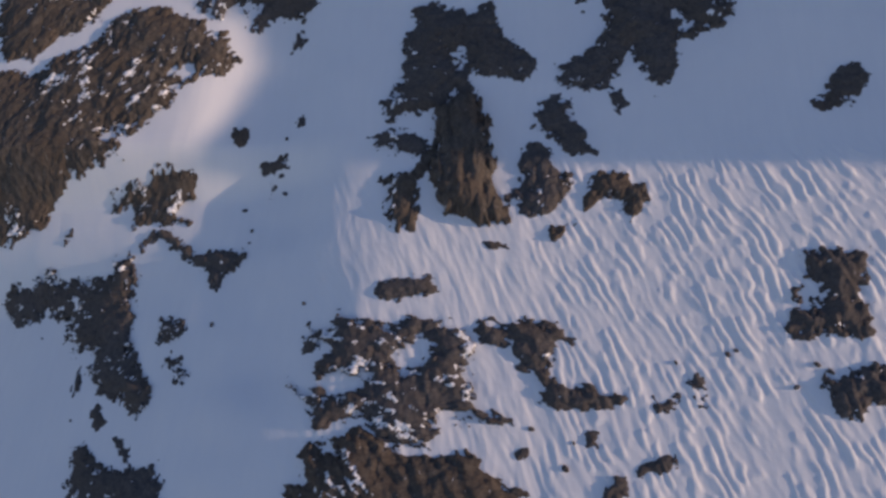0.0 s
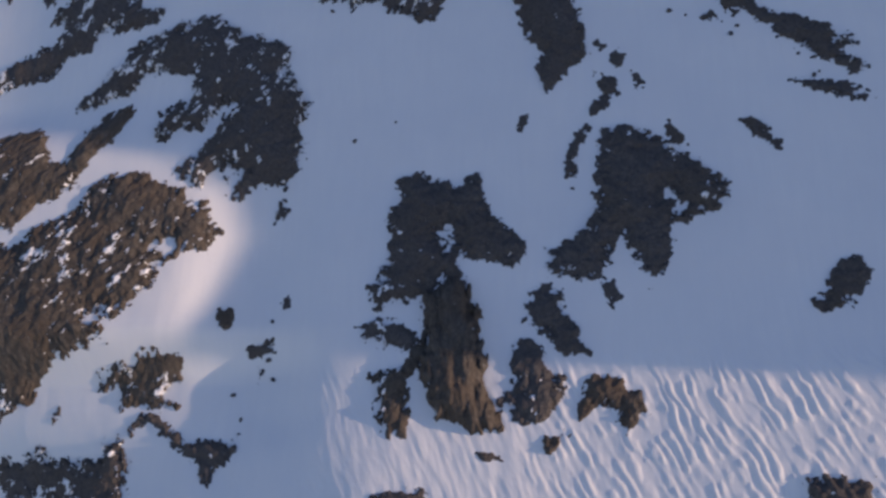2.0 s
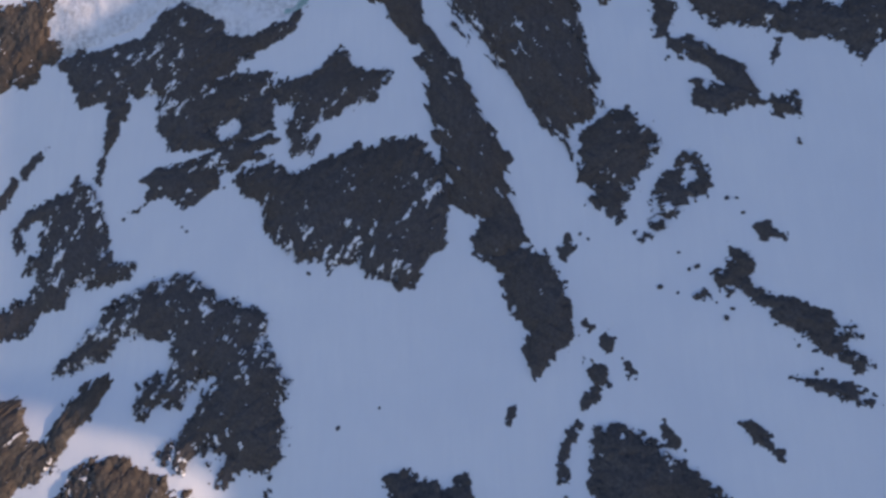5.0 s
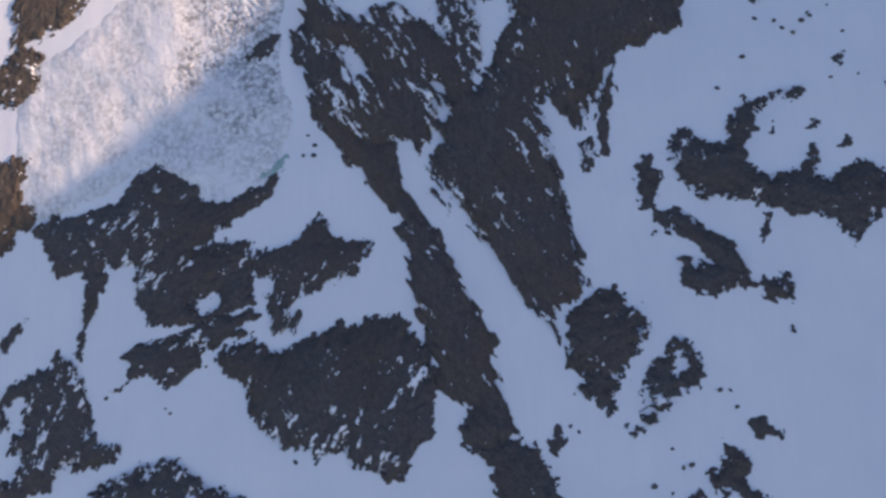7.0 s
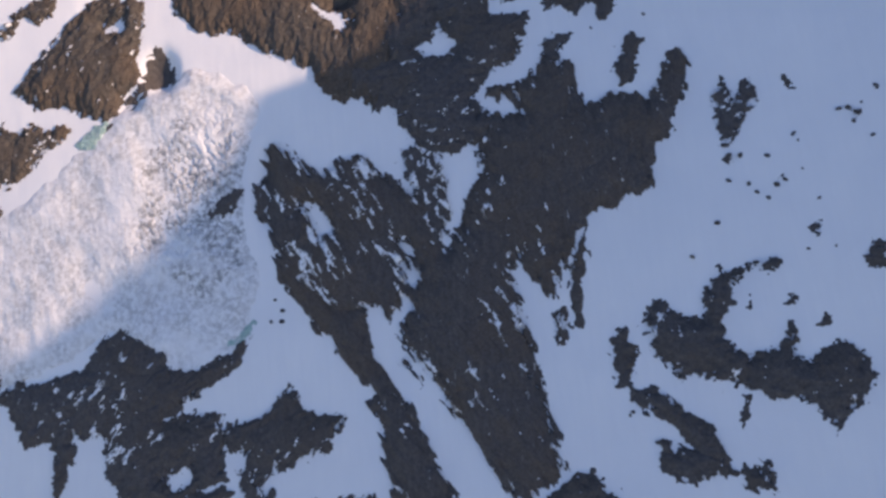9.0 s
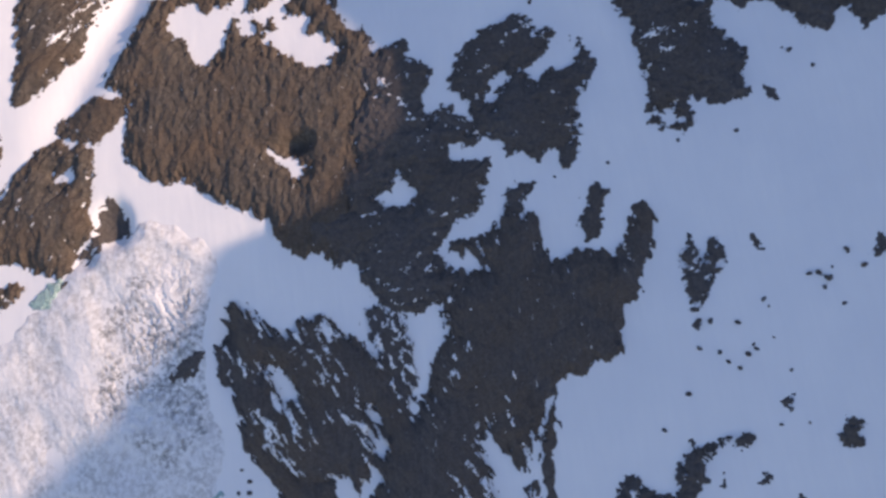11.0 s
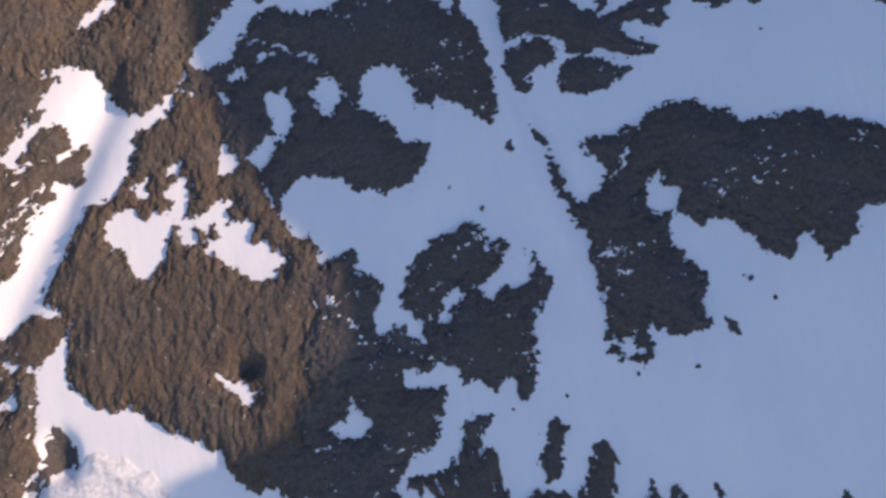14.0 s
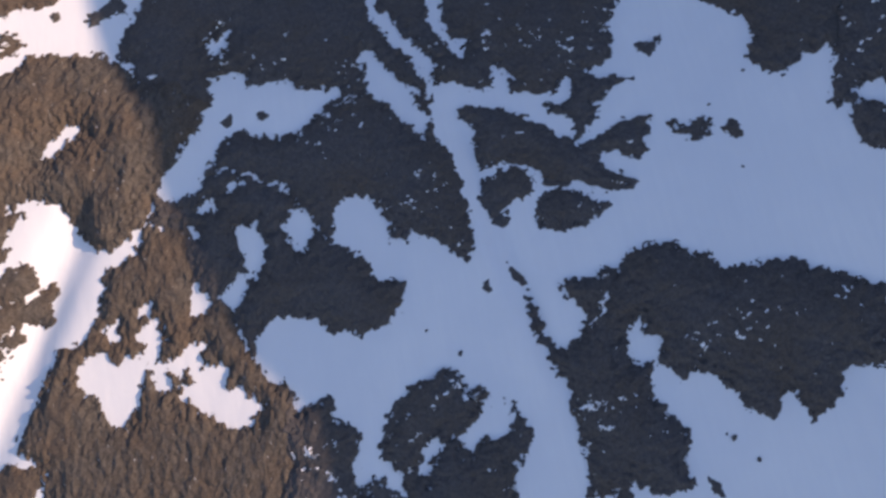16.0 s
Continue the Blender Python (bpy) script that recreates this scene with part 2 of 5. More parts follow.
def clusters(kinds):
    """Numbers the connected patches of equal, non-zero kind."""
    rows, cols = kinds.shape
    flat = kinds.ravel().tolist()
    label = [0] * len(flat)
    count = 0
    for start, kind in enumerate(flat):
        if not kind or label[start]:
            continue
        count += 1
        label[start] = count
        stack = [start]
        while stack:
            k = stack.pop()
            c = k % cols
            for n in ((k - 1) if c else -1, (k + 1) if c < cols - 1 else -1, k - cols, k + cols):
                if 0 <= n < len(flat) and not label[n] and flat[n] == kind:
                    label[n] = count
                    stack.append(n)
    return np.array(label).reshape(rows, cols)


def outcrop(name, label, rock, height, outline, gaps=(), grain=0.0, stretch=1.0, snowy=0.2, group="", swell=0.0):
    """A rock mass that stands out of the snow, rough along its foot, with snow lying in its hollows.
    A wide one is made of several crags with cracks between them."""
    SEED[0] += 7
    seed = SEED[0]
    pts = np.array(outline)
    lo, hi = pts.min(0) - 4, pts.max(0) + 4
    u, v = np.meshgrid(np.arange(lo[0], hi[0], CELL), np.arange(lo[1], hi[1], CELL))
    rough = min(1.0, (min(hi - lo) - 8) / 14 + 0.25)
    d = inside_distance(u, v, outline)
    for gap in [list(g) for g in gaps] + SNOWFIELDS:
        span = np.array(gap)
        if (span.min(0) < hi).all() and (span.max(0) > lo).all():
            fray = 2.1 * fbm(u / 2.6, v / 2.6, 4, seed + 40, 0.75)
            d = np.minimum(d, -inside_distance(u, v, gap) + fray)
    c, s = math.cos(radians(grain)), math.sin(radians(grain))
    p, q = (u * c + v * s) / stretch, -u * s + v * c
    d = d + swell + rough * (1.9 * fbm(p / 5, q / 5, 4, seed, 0.7) + 2.3 * fbm(p / 1.9, q / 1.9, 3, seed + 3, 0.65) + 0.65 * fbm(p / 0.95, q / 0.95, 2, seed + 50))
    bare = np.full(u.shape, 9.0)
    if snowy:
        hollow = 0.85 * fbm(p / 2.9, q / 2.1, 5, seed + 11, 0.74) + 0.28 * fbm(u / 15, v / 15, 2, seed + 15)
        edge = np.clip(1.75 - d / 3, 0.4, 1.75)
        bare = (0.5 - snowy * 0.5 * edge - hollow) * 5
    area = np.count_nonzero(d > 0) * CELL * CELL
    count = 1 if area < 260 else int(min(9, 2 + area / 420))
    height = height * 0.62
    crags = ridged(p / 10, q / 10, 4, seed + 20)
    edge_run = 0.5 if name == "rock_tower" else 1.5
    body = height * (1 - np.exp(-np.maximum(d, 0) / (edge_run * height + 0.5)))
    broken = 0.6 * fbm(p / 5.5, q / 4.2, 6, seed + 6, 0.7) + 0.4 * (ridged(p / 6.5, q / 6.5, 3, seed + 8) - 0.2)
    broken = broken * np.clip(d / 2.5, 0, 1) * min(1.0, height / 2.2) * (0.5 if name == "rock_tower" else 1.1 if rock == "brown" else 0.8)
    rock_top = 0.1 + body * (0.86 + 0.14 * crags) + 0.3 * np.minimum(d, 1) * fbm(p / 2.0, q / 2.0, 4, seed + 5, 0.6)
    rock_top = np.maximum(rock_top + broken, 0.06 + 0.15 * np.clip(d, 0, 2))
    lift = np.where(d > 0, rock_top, d * 1.2)
    lift = np.where((bare < 0) & (d < 2), np.minimum(lift, bare * 1.2), lift)
    near = np.zeros(u.shape, int)
    if count > 1:
        pick = random.Random(seed)
        solid = np.argwhere(d > 1)
        seeds = [solid[pick.randrange(len(solid))] for _ in range(count)]
        wu, wv = u + 4 * fbm(u / 9, v / 9, 3, seed + 30), v + 4 * fbm(u / 9, v / 9, 3, seed + 33)
        far = np.stack([np.hypot(wu - u[tuple(k)], wv - v[tuple(k)]) for k in seeds])
        near = far.argmin(0)
        first, second = np.partition(far, 1, axis=0)[:2]
        lift = np.where(d > 0, lift - np.minimum(0.3 * body, 0.35) * np.exp(-(second - first) / 0.7), lift)
    deep = lift > -0.9
    keep = deep[:-1, :-1] | deep[1:, :-1] | deep[:-1, 1:] | deep[1:, 1:]
    top = snow_height(u, v) + np.maximum(lift, -1.5)
    drift = top + 0.12 + np.clip(-bare, -0.6, 0.8) * 0.32
    lies = (bare < 0.45) & (d > 1.9)
    lies = lies[:-1, :-1] & lies[1:, 1:]
    labels = clusters(np.where(keep, near[:-1, :-1] + 1, 0))
    sizes = np.bincount(labels.ravel())
    sizes[0] = 0
    main = [k for k in np.argsort(-sizes) if sizes[k] > 90]
    if len(main) < 2 and sizes.sum() < 1500 and lies.sum() < 12:
        return tagged(sheet(name, u, v, top, keep, ROCKS[rock]), label, "ice" if rock == "ice" else "rock", group)
    whole = tagged(new(name), label, "ice" if rock == "ice" else "rock", group)
    for n, k in enumerate(main):
        share = sizes[k] / sizes.sum()
        part_name = "main_face" if n == 0 else "crag" if share > 0.08 else "spur" if sizes[k] > 300 else "knob"
        sheet(part_name, u, v, top, labels == k, ROCKS[rock], whole)
    rest = keep & ~np.isin(labels, main)
    if rest.any():
        tagged(sheet("rubble", u, v, top, rest, ROCKS[rock], whole), kind="stuff")
    if lies.any():
        tagged(sheet("snow_cover", u, v, drift, lies, snow, whole), "snow caught in the hollows", kind="stuff")
    return whole


outcrop("rock_outcrop", "broken brown rock outcrop dusted with sunlit snow", "brown", 5,
        [(-67.6, 65.3), (-73.4, 70.6), (-74.9, 75.8), (-81.4, 74.2), (-84, 80.4), (-91.8, 83.3), (-96.4, 85.3), (-106.8, 87.4), (-116.6, 83.1), (-120, 76.8), (-124.6, 72.4), (-136.2, 70.9), (-142.6, 62.9), (-158.5, 67.2), (-169.1, 39.7), (-179.6, 8.4), (-152.7, 8.2), (-139.6, 13.9), (-132.4, 21.3), (-124.2, 26.3), (-106.3, 31.7), (-99.9, 38.7), (-89.9, 47.6), (-89.2, 53.9), (-82.1, 57.8), (-73.4, 58.5), (-70.4, 63.8)],
        gaps=([(-92.5, 60.4), (-84.3, 64.4), (-82.5, 60), (-87.6, 55.9)], [(-110.8, 38.1), (-106.4, 41), (-106.5, 36.9)],), grain=40, stretch=1.3, snowy=.58)
outcrop("rock_outcrop", "broken dark rock outcrop with snow caught in its hollows", "dark", 5,
        [(-133.5, 115.7), (-125.7, 123.2), (-119.4, 129.8), (-111.1, 138.2), (-98.1, 143.1), (-83.2, 147.8), (-69.9, 140.5), (-67.5, 136.3), (-55, 133.2), (-48.7, 127.9), (-52.2, 120.5), (-47.1, 117.3), (-45.7, 110.7), (-41.8, 108.6), (-45, 97.8), (-42.8, 94.2), (-44.1, 83.7), (-47.7, 80.3), (-49.2, 75.2), (-52.5, 81.4), (-61, 79.9), (-64.4, 75.6), (-69.5, 80.1), (-71.9, 84.6), (-78.1, 79.4), (-84.3, 83.1), (-88.4, 85), (-85, 90.4), (-77.9, 96.6), (-76.7, 103.1), (-69.5, 110.3), (-73.6, 110.5), (-80.4, 100.4), (-88.8, 102.7), (-93.1, 98.1), (-98.7, 100.3), (-95.9, 107), (-99.7, 110.2), (-92.7, 112.7), (-88.2, 111.4), (-87.5, 123.1), (-102.9, 124.4), (-113.3, 117.2), (-124.1, 114), (-131, 113.4)],
        gaps=([(-71.3, 84.6), (-68.3, 87.7), (-65.2, 84.4), (-66.8, 81.8)],), grain=55, stretch=1.15, snowy=.75)
outcrop("boulder", "small dark boulder half buried in shaded snow", "dark", 2,
        [(-53.3, 67.6), (-51.1, 75.3), (-47.1, 72.6), (-50.6, 69.3), (-56.1, 66)], snowy=.3)
outcrop("rock_outcrop", "sunlit brown weathered rock outcrop above the snow", "brown", 3,
        [(-127.9, 93.8), (-123.4, 104.6), (-116.5, 111.3), (-109.7, 115.9), (-107.2, 111.7), (-109.2, 104.8), (-112.8, 98), (-116.4, 95.2), (-119.6, 89.7), (-123.4, 86.1), (-129.6, 91.9)], grain=55, stretch=2, snowy=.3)
outcrop("rock_outcrop", "sunlit brown weathered rock outcrop above the snow", "brown", 4,
        [(-154.7, 106.6), (-145.2, 107), (-139.4, 104.5), (-138, 98.2), (-132, 93), (-126.2, 90.8), (-121, 91.6), (-122.1, 84.2), (-128.8, 78.9), (-137.2, 77.3), (-144.8, 69.3), (-158.4, 68.6), (-168.3, 104.2)], grain=40, stretch=2, snowy=.3)
outcrop("rock_outcrop", "broken dark rock outcrop with snow caught in its hollows", "dark", 4,
        [(-171.1, 124.1), (-172.6, 134.8), (-162.3, 138), (-145.1, 143.6), (-143.5, 150.8), (-149.8, 151.5), (-145.7, 159.6), (-153.2, 158.3), (-155.4, 167.3), (-148.7, 175.2), (-141.5, 178.7), (-131.8, 179.7), (-130, 186.1), (-120, 181.5), (-117.3, 176.8), (-113.8, 164.5), (-111.8, 155.8), (-101.1, 151.6), (-102.9, 146.6), (-110.6, 144.3), (-116.3, 143.8), (-125.8, 144.7), (-129.8, 137.9), (-139.2, 135.7), (-143.4, 129.9), (-150.8, 128.5)],
        gaps=([(-150.4, 167.8), (-143.1, 170.1), (-143.3, 160.4), (-148, 157.7)],), grain=60, stretch=1.5, snowy=.6)
outcrop("boulder", "small dark boulder half buried in shaded snow", "dark", 2,
        [(-152.9, 191.3), (-149.6, 196.5), (-142.2, 197.7), (-144.3, 193.5), (-151.2, 187.7)], snowy=.0)
outcrop("rock_outcrop", "small dark rock outcrop jutting from shaded snow", "dark", 2.5,
        [(-174.2, 169.7), (-167, 177.6), (-156.4, 188.4), (-154.8, 184.9), (-162.8, 174.8), (-170.9, 164.8)], snowy=.0)
outcrop("rock_outcrop", "broken dark rock outcrop with snow caught in its hollows", "dark", 5,
        [(-139.1, 230.3), (-133.1, 235.9), (-122.2, 233.4), (-102.5, 237.2), (-98, 244.1), (-87.9, 249.1), (-79, 244.7), (-72.4, 238.6), (-70.2, 231.7), (-61.6, 232.1), (-46.7, 236.3), (-41, 241.8), (-44.3, 231.9), (-50, 228.6), (-58.4, 225.5), (-64.9, 220.9), (-71.9, 216), (-61.7, 217.3), (-53.3, 215.9), (-51.2, 210.7), (-51.7, 201.9), (-50.4, 194.1), (-61.8, 191.4), (-73.4, 189.6), (-83.2, 189.6), (-90.9, 192.3), (-96.5, 197.8), (-97.6, 202.9), (-96.6, 210.8), (-108, 214.1), (-109.1, 208.1), (-113.6, 196.5), (-115.8, 188.8), (-118, 181.1), (-121.5, 182.4), (-119.4, 193.1), (-118.3, 201), (-116.1, 210.9), (-120.8, 212.5), (-127.9, 210.2), (-130.4, 214.6), (-135.3, 221.4)],
        gaps=([(-74.5, 195.5), (-72.4, 198.3), (-64.9, 199.4), (-62.8, 196.3), (-70.2, 192.2)],), grain=40, stretch=1.5, snowy=.4)
outcrop("rock_outcrop", "dark grey-brown rock outcrop rising from shaded snow", "dark", 4,
        [(-50.2, 211.6), (-42.9, 212.7), (-37.8, 213.1), (-33.6, 217.5), (-31.5, 222.3), (-27.4, 223.1), (-24.5, 219.4), (-24.6, 215.5), (-16.8, 212.6), (-8.9, 211.7), (-10.1, 206.1), (-15.2, 200), (-21.1, 198.7), (-29.1, 196.7), (-34.1, 196.2), (-38.2, 191.9), (-43.3, 189.6), (-42.2, 195.2), (-45.1, 201.2), (-50.3, 203.7), (-51.7, 207.8)], grain=50, stretch=1.5, snowy=.35)
outcrop("rock_outcrop", "broken dark rock outcrop with snow caught in its hollows", "dark", 3,
        [(-107.4, 167.6), (-100.6, 171.9), (-98.5, 177.5), (-101.9, 180.6), (-96.3, 185), (-85.3, 185.9), (-76.6, 187), (-73.4, 190.6), (-63.9, 191.6), (-51.4, 193.2), (-50.4, 190.3), (-57.7, 187.2), (-52.5, 184.8), (-53.6, 183), (-63.9, 183), (-71.3, 180.8), (-70.2, 176), (-76.6, 171.8), (-83, 168.6), (-91.8, 174), (-98.4, 171.7)], grain=25, stretch=1.6, snowy=.4)
outcrop("rock_outcrop", "broken dark rock outcrop with snow caught in its hollows", "dark", 6,
        [(-66, 177.5), (-61.8, 181.9), (-51.5, 181.9), (-43.4, 179.3), (-37.4, 181.5), (-29.5, 182.7), (-21.5, 185.6), (-18.7, 182.6), (-13.8, 184.9), (-6.2, 186), (-2.4, 186.5), (2.2, 183.3), (4.7, 177.7), (9.1, 175.5), (9.2, 161.5), (9.6, 153), (10.2, 147.9), (6.6, 146.4), (2, 143.4), (-1.1, 135.3), (-6.5, 135.5), (-13.7, 138.4), (-19.1, 141.2), (-22.8, 144.8), (-30.4, 141.8), (-34.2, 145.5), (-41.9, 146.8), (-47.8, 151.5), (-52.8, 157.2), (-53.7, 162.7), (-56.8, 166.6), (-61.9, 172.5)], grain=60, stretch=1.6, snowy=.42)
outcrop("rock_rib", "dark ribbed rock face streaked with thin snow", "rib", 5,
        [(-27.2, 271.3), (-12.2, 251.6), (0.9, 243.3), (2.6, 234.7), (2.5, 227.3), (6.8, 221.4), (11.8, 213.8), (15.7, 205.5), (19.5, 197.5), (23.1, 188.7), (26.7, 181), (29.7, 173.7), (28.3, 166.9), (29.5, 160), (31.5, 153.1), (34.4, 146.4), (25.5, 142), (19.6, 144), (15.6, 149.2), (21.3, 155.5), (14.5, 159.4), (8.4, 161.6), (7.3, 175.7), (3.2, 185.1), (4.5, 192.3), (3, 199.9), (1.5, 207.6), (-2, 214.7), (1.9, 217.2), (-4.5, 225.8), (-15.9, 239.4), (-23.7, 248.8), (-29.3, 259.1), (-29.5, 268.8), (-32.4, 280.3)], grain=-57, stretch=3, snowy=.3)
outcrop("rock_rib", "dark ribbed rock face streaked with thin snow", "rib", 6,
        [(-33.3, 306.9), (-28.4, 309.5), (-22.4, 303.9), (-16.5, 297.9), (-10.5, 294.9), (-5.2, 298), (2.9, 298.2), (8.1, 292.4), (17, 286.4), (23.4, 280.8), (26.2, 269.5), (29.3, 261.3), (31.7, 266.7), (34.7, 268.2), (37.5, 277.6), (42.8, 282.7), (54.4, 284.7), (55.3, 268.9), (51.3, 254.3), (51.4, 243.2), (52.4, 228.7), (53.3, 221.5), (54, 212.8), (57.4, 199), (60.2, 188.2), (51.3, 182.9), (50.4, 173.5), (47.6, 171.2), (42.5, 180.3), (34.8, 193.6), (26.7, 206.5), (18.2, 218), (11, 225.8), (7.6, 234.2), (3.3, 245), (-8.8, 243.5), (-22.1, 252.9), (-29.4, 267.6), (-32.9, 279.1), (-37.3, 283.8), (-36.4, 293), (-32.4, 298.7)],
        gaps=([(-18.3, 284.1), (-14.3, 282.5), (-9.8, 272.8), (-13.9, 272.4)], [(15.2, 264.3), (17.8, 261), (18.9, 252.2), (17, 251.5)],), grain=-60, stretch=3, snowy=.6)
outcrop("rock_rib", "dark ribbed rock face streaked with thin snow", "rib", 7,
        [(38.6, 278.4), (43, 284.6), (43.7, 300.9), (49.1, 306.2), (58.5, 304.5), (55.2, 309.3), (47.8, 312.8), (46.3, 317.4), (56.8, 315.4), (63.9, 318.3), (67.5, 324.1), (72.8, 320.8), (78.4, 319.7), (79.5, 306.7), (80.9, 303.3), (88.8, 306.9), (94, 304.8), (97.6, 305), (100.8, 302.3), (105.9, 311.6), (108.6, 317.3), (112.9, 316.3), (113.4, 303.7), (109.6, 296.4), (105.5, 287.3), (99.8, 284.4), (96.6, 275.3), (98, 273.2), (92.3, 270.4), (83, 266.3), (75.8, 265.6), (73, 258.5), (73.8, 251), (67.6, 244.6), (65.2, 239.5), (60.9, 240.1), (56.3, 246.2), (51.8, 254.2), (50.8, 250.6), (45.1, 251.4), (40.8, 263.4), (35.6, 268)], grain=-80, stretch=2, snowy=.3)
outcrop("rock_rib", "dark ribbed rock face streaked with thin snow", "rib", 2,
        [(67.5, 250.1), (72.6, 254.8), (73.5, 249.2), (70.6, 240.5), (69.2, 230.1), (66.6, 230.4), (66.9, 239.3)], grain=-80, stretch=2, snowy=.2)
outcrop("rock_outcrop", "small dark rock outcrop jutting from shaded snow", "dark", 2,
        [(68.3, 322.9), (69.2, 330.4), (74.3, 332.7), (79, 331.7), (77.5, 327.5), (73.4, 325.1), (75.5, 319.2)], snowy=.0)
outcrop("rock_outcrop", "small dark rock outcrop jutting from shaded snow", "dark", 4,
        [(90.6, 312.8), (93.5, 320.7), (98.2, 327.3), (101.5, 324.4), (98.3, 315.4), (96.3, 308.4), (91.7, 308.3)], snowy=.0)
outcrop("rock_buttress", "broad sunlit brown rock buttress with snow patches", "brown", 4,
        [(-65.7, 365), (-65.9, 375.3), (-61.8, 387.2), (-72.3, 396.6), (-67.9, 405.5), (-59.9, 417.2), (-53, 428.3), (-41.3, 430.7), (-36.2, 439.1), (-32.2, 453.9), (-20.9, 457.9), (-16.3, 465.8), (-1.4, 462.9), (-0.1, 447.7), (-3.3, 431.6), (7.5, 434.1), (11.3, 428.6), (16.3, 413.7), (21.5, 402.6), (27.4, 399.2), (29.2, 386.9), (24.9, 366.8), (19.2, 343.8), (14.5, 321.5), (8.5, 313.1), (2.5, 320.6), (-3.7, 318.4), (-9.9, 325.6), (-15.8, 335.9), (-25.4, 341.4), (-35.1, 347.1), (-44.2, 356.1), (-50, 353.7), (-56.9, 357.3)],
        gaps=([(-48.7, 418.5), (-41.6, 424.4), (-36.3, 425.2), (-31.5, 418.2), (-29.2, 421.6), (-25.1, 419.7), (-21.7, 423.6), (-23.6, 427.4), (-20.1, 432.1), (-14.9, 431.5), (-13, 424.2), (-17.9, 418.3), (-22.4, 413.5), (-24.8, 408.4), (-27.4, 401.2), (-32.8, 399), (-36.9, 399.1), (-39.7, 404.6), (-41.5, 409.4), (-44.3, 413.9)], [(-20.9, 413.3), (-16.9, 417), (-10.6, 416.9), (-4, 421.3), (0.7, 421.9), (-0.1, 417.1), (-3, 412), (3.7, 412.9), (6, 410.2), (4.6, 402.7), (9.1, 402.9), (15, 399.5), (17.9, 394.6), (12, 389.2), (3.9, 390.8), (-1.8, 395.9), (-8.7, 400.5), (-12, 404.2), (-8.2, 407), (-5, 407.9), (-6.8, 411.6), (-14, 413), (-14.4, 407.5), (-18.6, 407.2)], [(-34.4, 432.9), (-30.6, 434.5), (-29.6, 428.3), (-33.5, 426.8)], [(-22.8, 437.7), (-18.1, 438.3), (-17.7, 434.9), (-21.7, 434.5)], [(-32.7, 457.4), (-27.2, 460.3), (-18, 467.4), (-22.4, 459.4), (-29.6, 455.3)], [(-11.7, 360.4), (-7.5, 357.6), (-1.7, 354.9), (2, 351.8), (-1.5, 347.5), (-6, 352.3), (-10.6, 357.2)],), grain=80, stretch=1.6, snowy=0)
# Shaded side of the brown buttress: the same rock in the dark shade tone.
outcrop("rock_outcrop", "large dark rock face with snow patches on shaded slope", "dark", 6,
        [(28.5, 400), (28.5, 390.2), (37, 393.4), (41.6, 393.8), (41.5, 386.5), (46.2, 385.1), (49.1, 379), (45.9, 366.8), (46.9, 359.4), (55.4, 356.4), (63.4, 351.2), (60.9, 347.8), (51.6, 350.5), (51.7, 344.6), (62, 342.1), (65.6, 343), (63.9, 335.6), (59.4, 325.1), (51.2, 321.3), (45.8, 317.2), (41.9, 309.5), (48, 306.3), (56, 303.6), (47.4, 296), (24.6, 295.8), (20, 303.8), (16.9, 309.9), (13.9, 316.9), (10.4, 312.8), (7.7, 322.6), (14.6, 331), (10.9, 341.3), (19.7, 351.6), (15.5, 364.5), (23, 373.3), (19.9, 386.6)],
        gaps=([(25.1, 335.9), (30.3, 337.9), (33.1, 344.2), (35.3, 338.9), (38.7, 334.4), (37.1, 329.9), (29.3, 330.3)],), snowy=.25)
outcrop("rock_outcrop", "dark grey-brown rock outcrop rising from shaded snow", "dark", 6,
        [(-3.1, 335.2), (-3.7, 324.2), (4.3, 320.2), (8.1, 315.6), (14.5, 319.9), (18.1, 308.5), (23.3, 298.6), (28.3, 292.8), (34.3, 294.2), (42.1, 294.5), (42.6, 280.7), (47.8, 294), (44, 304), (47.3, 307.6), (42.9, 312.7), (50.6, 320.9), (37.5, 330.1), (17.6, 334.9)], snowy=.3)
outcrop("rock_outcrop", "dark grey-brown rock outcrop rising from shaded snow", "dark", 5,
        [(56, 375), (57.8, 380.9), (62.6, 387.3), (69.4, 392.3), (74.5, 393.4), (79.9, 395.8), (85.4, 393), (89.5, 387.7), (95.3, 387.4), (95.6, 383.1), (101.9, 380.6), (105.2, 372.5), (104.9, 365.5), (100.4, 361.5), (97.9, 363), (96.9, 352.3), (97.3, 344.5), (94.5, 344.1), (88.9, 333.7), (88.3, 340.5), (85.5, 341), (80.4, 338.2), (77.3, 342.6), (71.5, 341.8), (68.7, 348.2), (61.5, 351.6), (60.7, 359.7), (59.7, 366), (55.4, 371)],
        gaps=([(81.2, 372.8), (87.5, 375.5), (92.3, 380.7), (97.5, 382.7), (101, 378.7), (99.8, 371.7), (94.3, 369.9), (88.6, 370.1), (84.2, 367)], [(66.6, 362.6), (69, 369.2), (74.6, 374.2), (76.1, 370.8), (71.7, 367.6), (69.3, 362)],), snowy=.35)
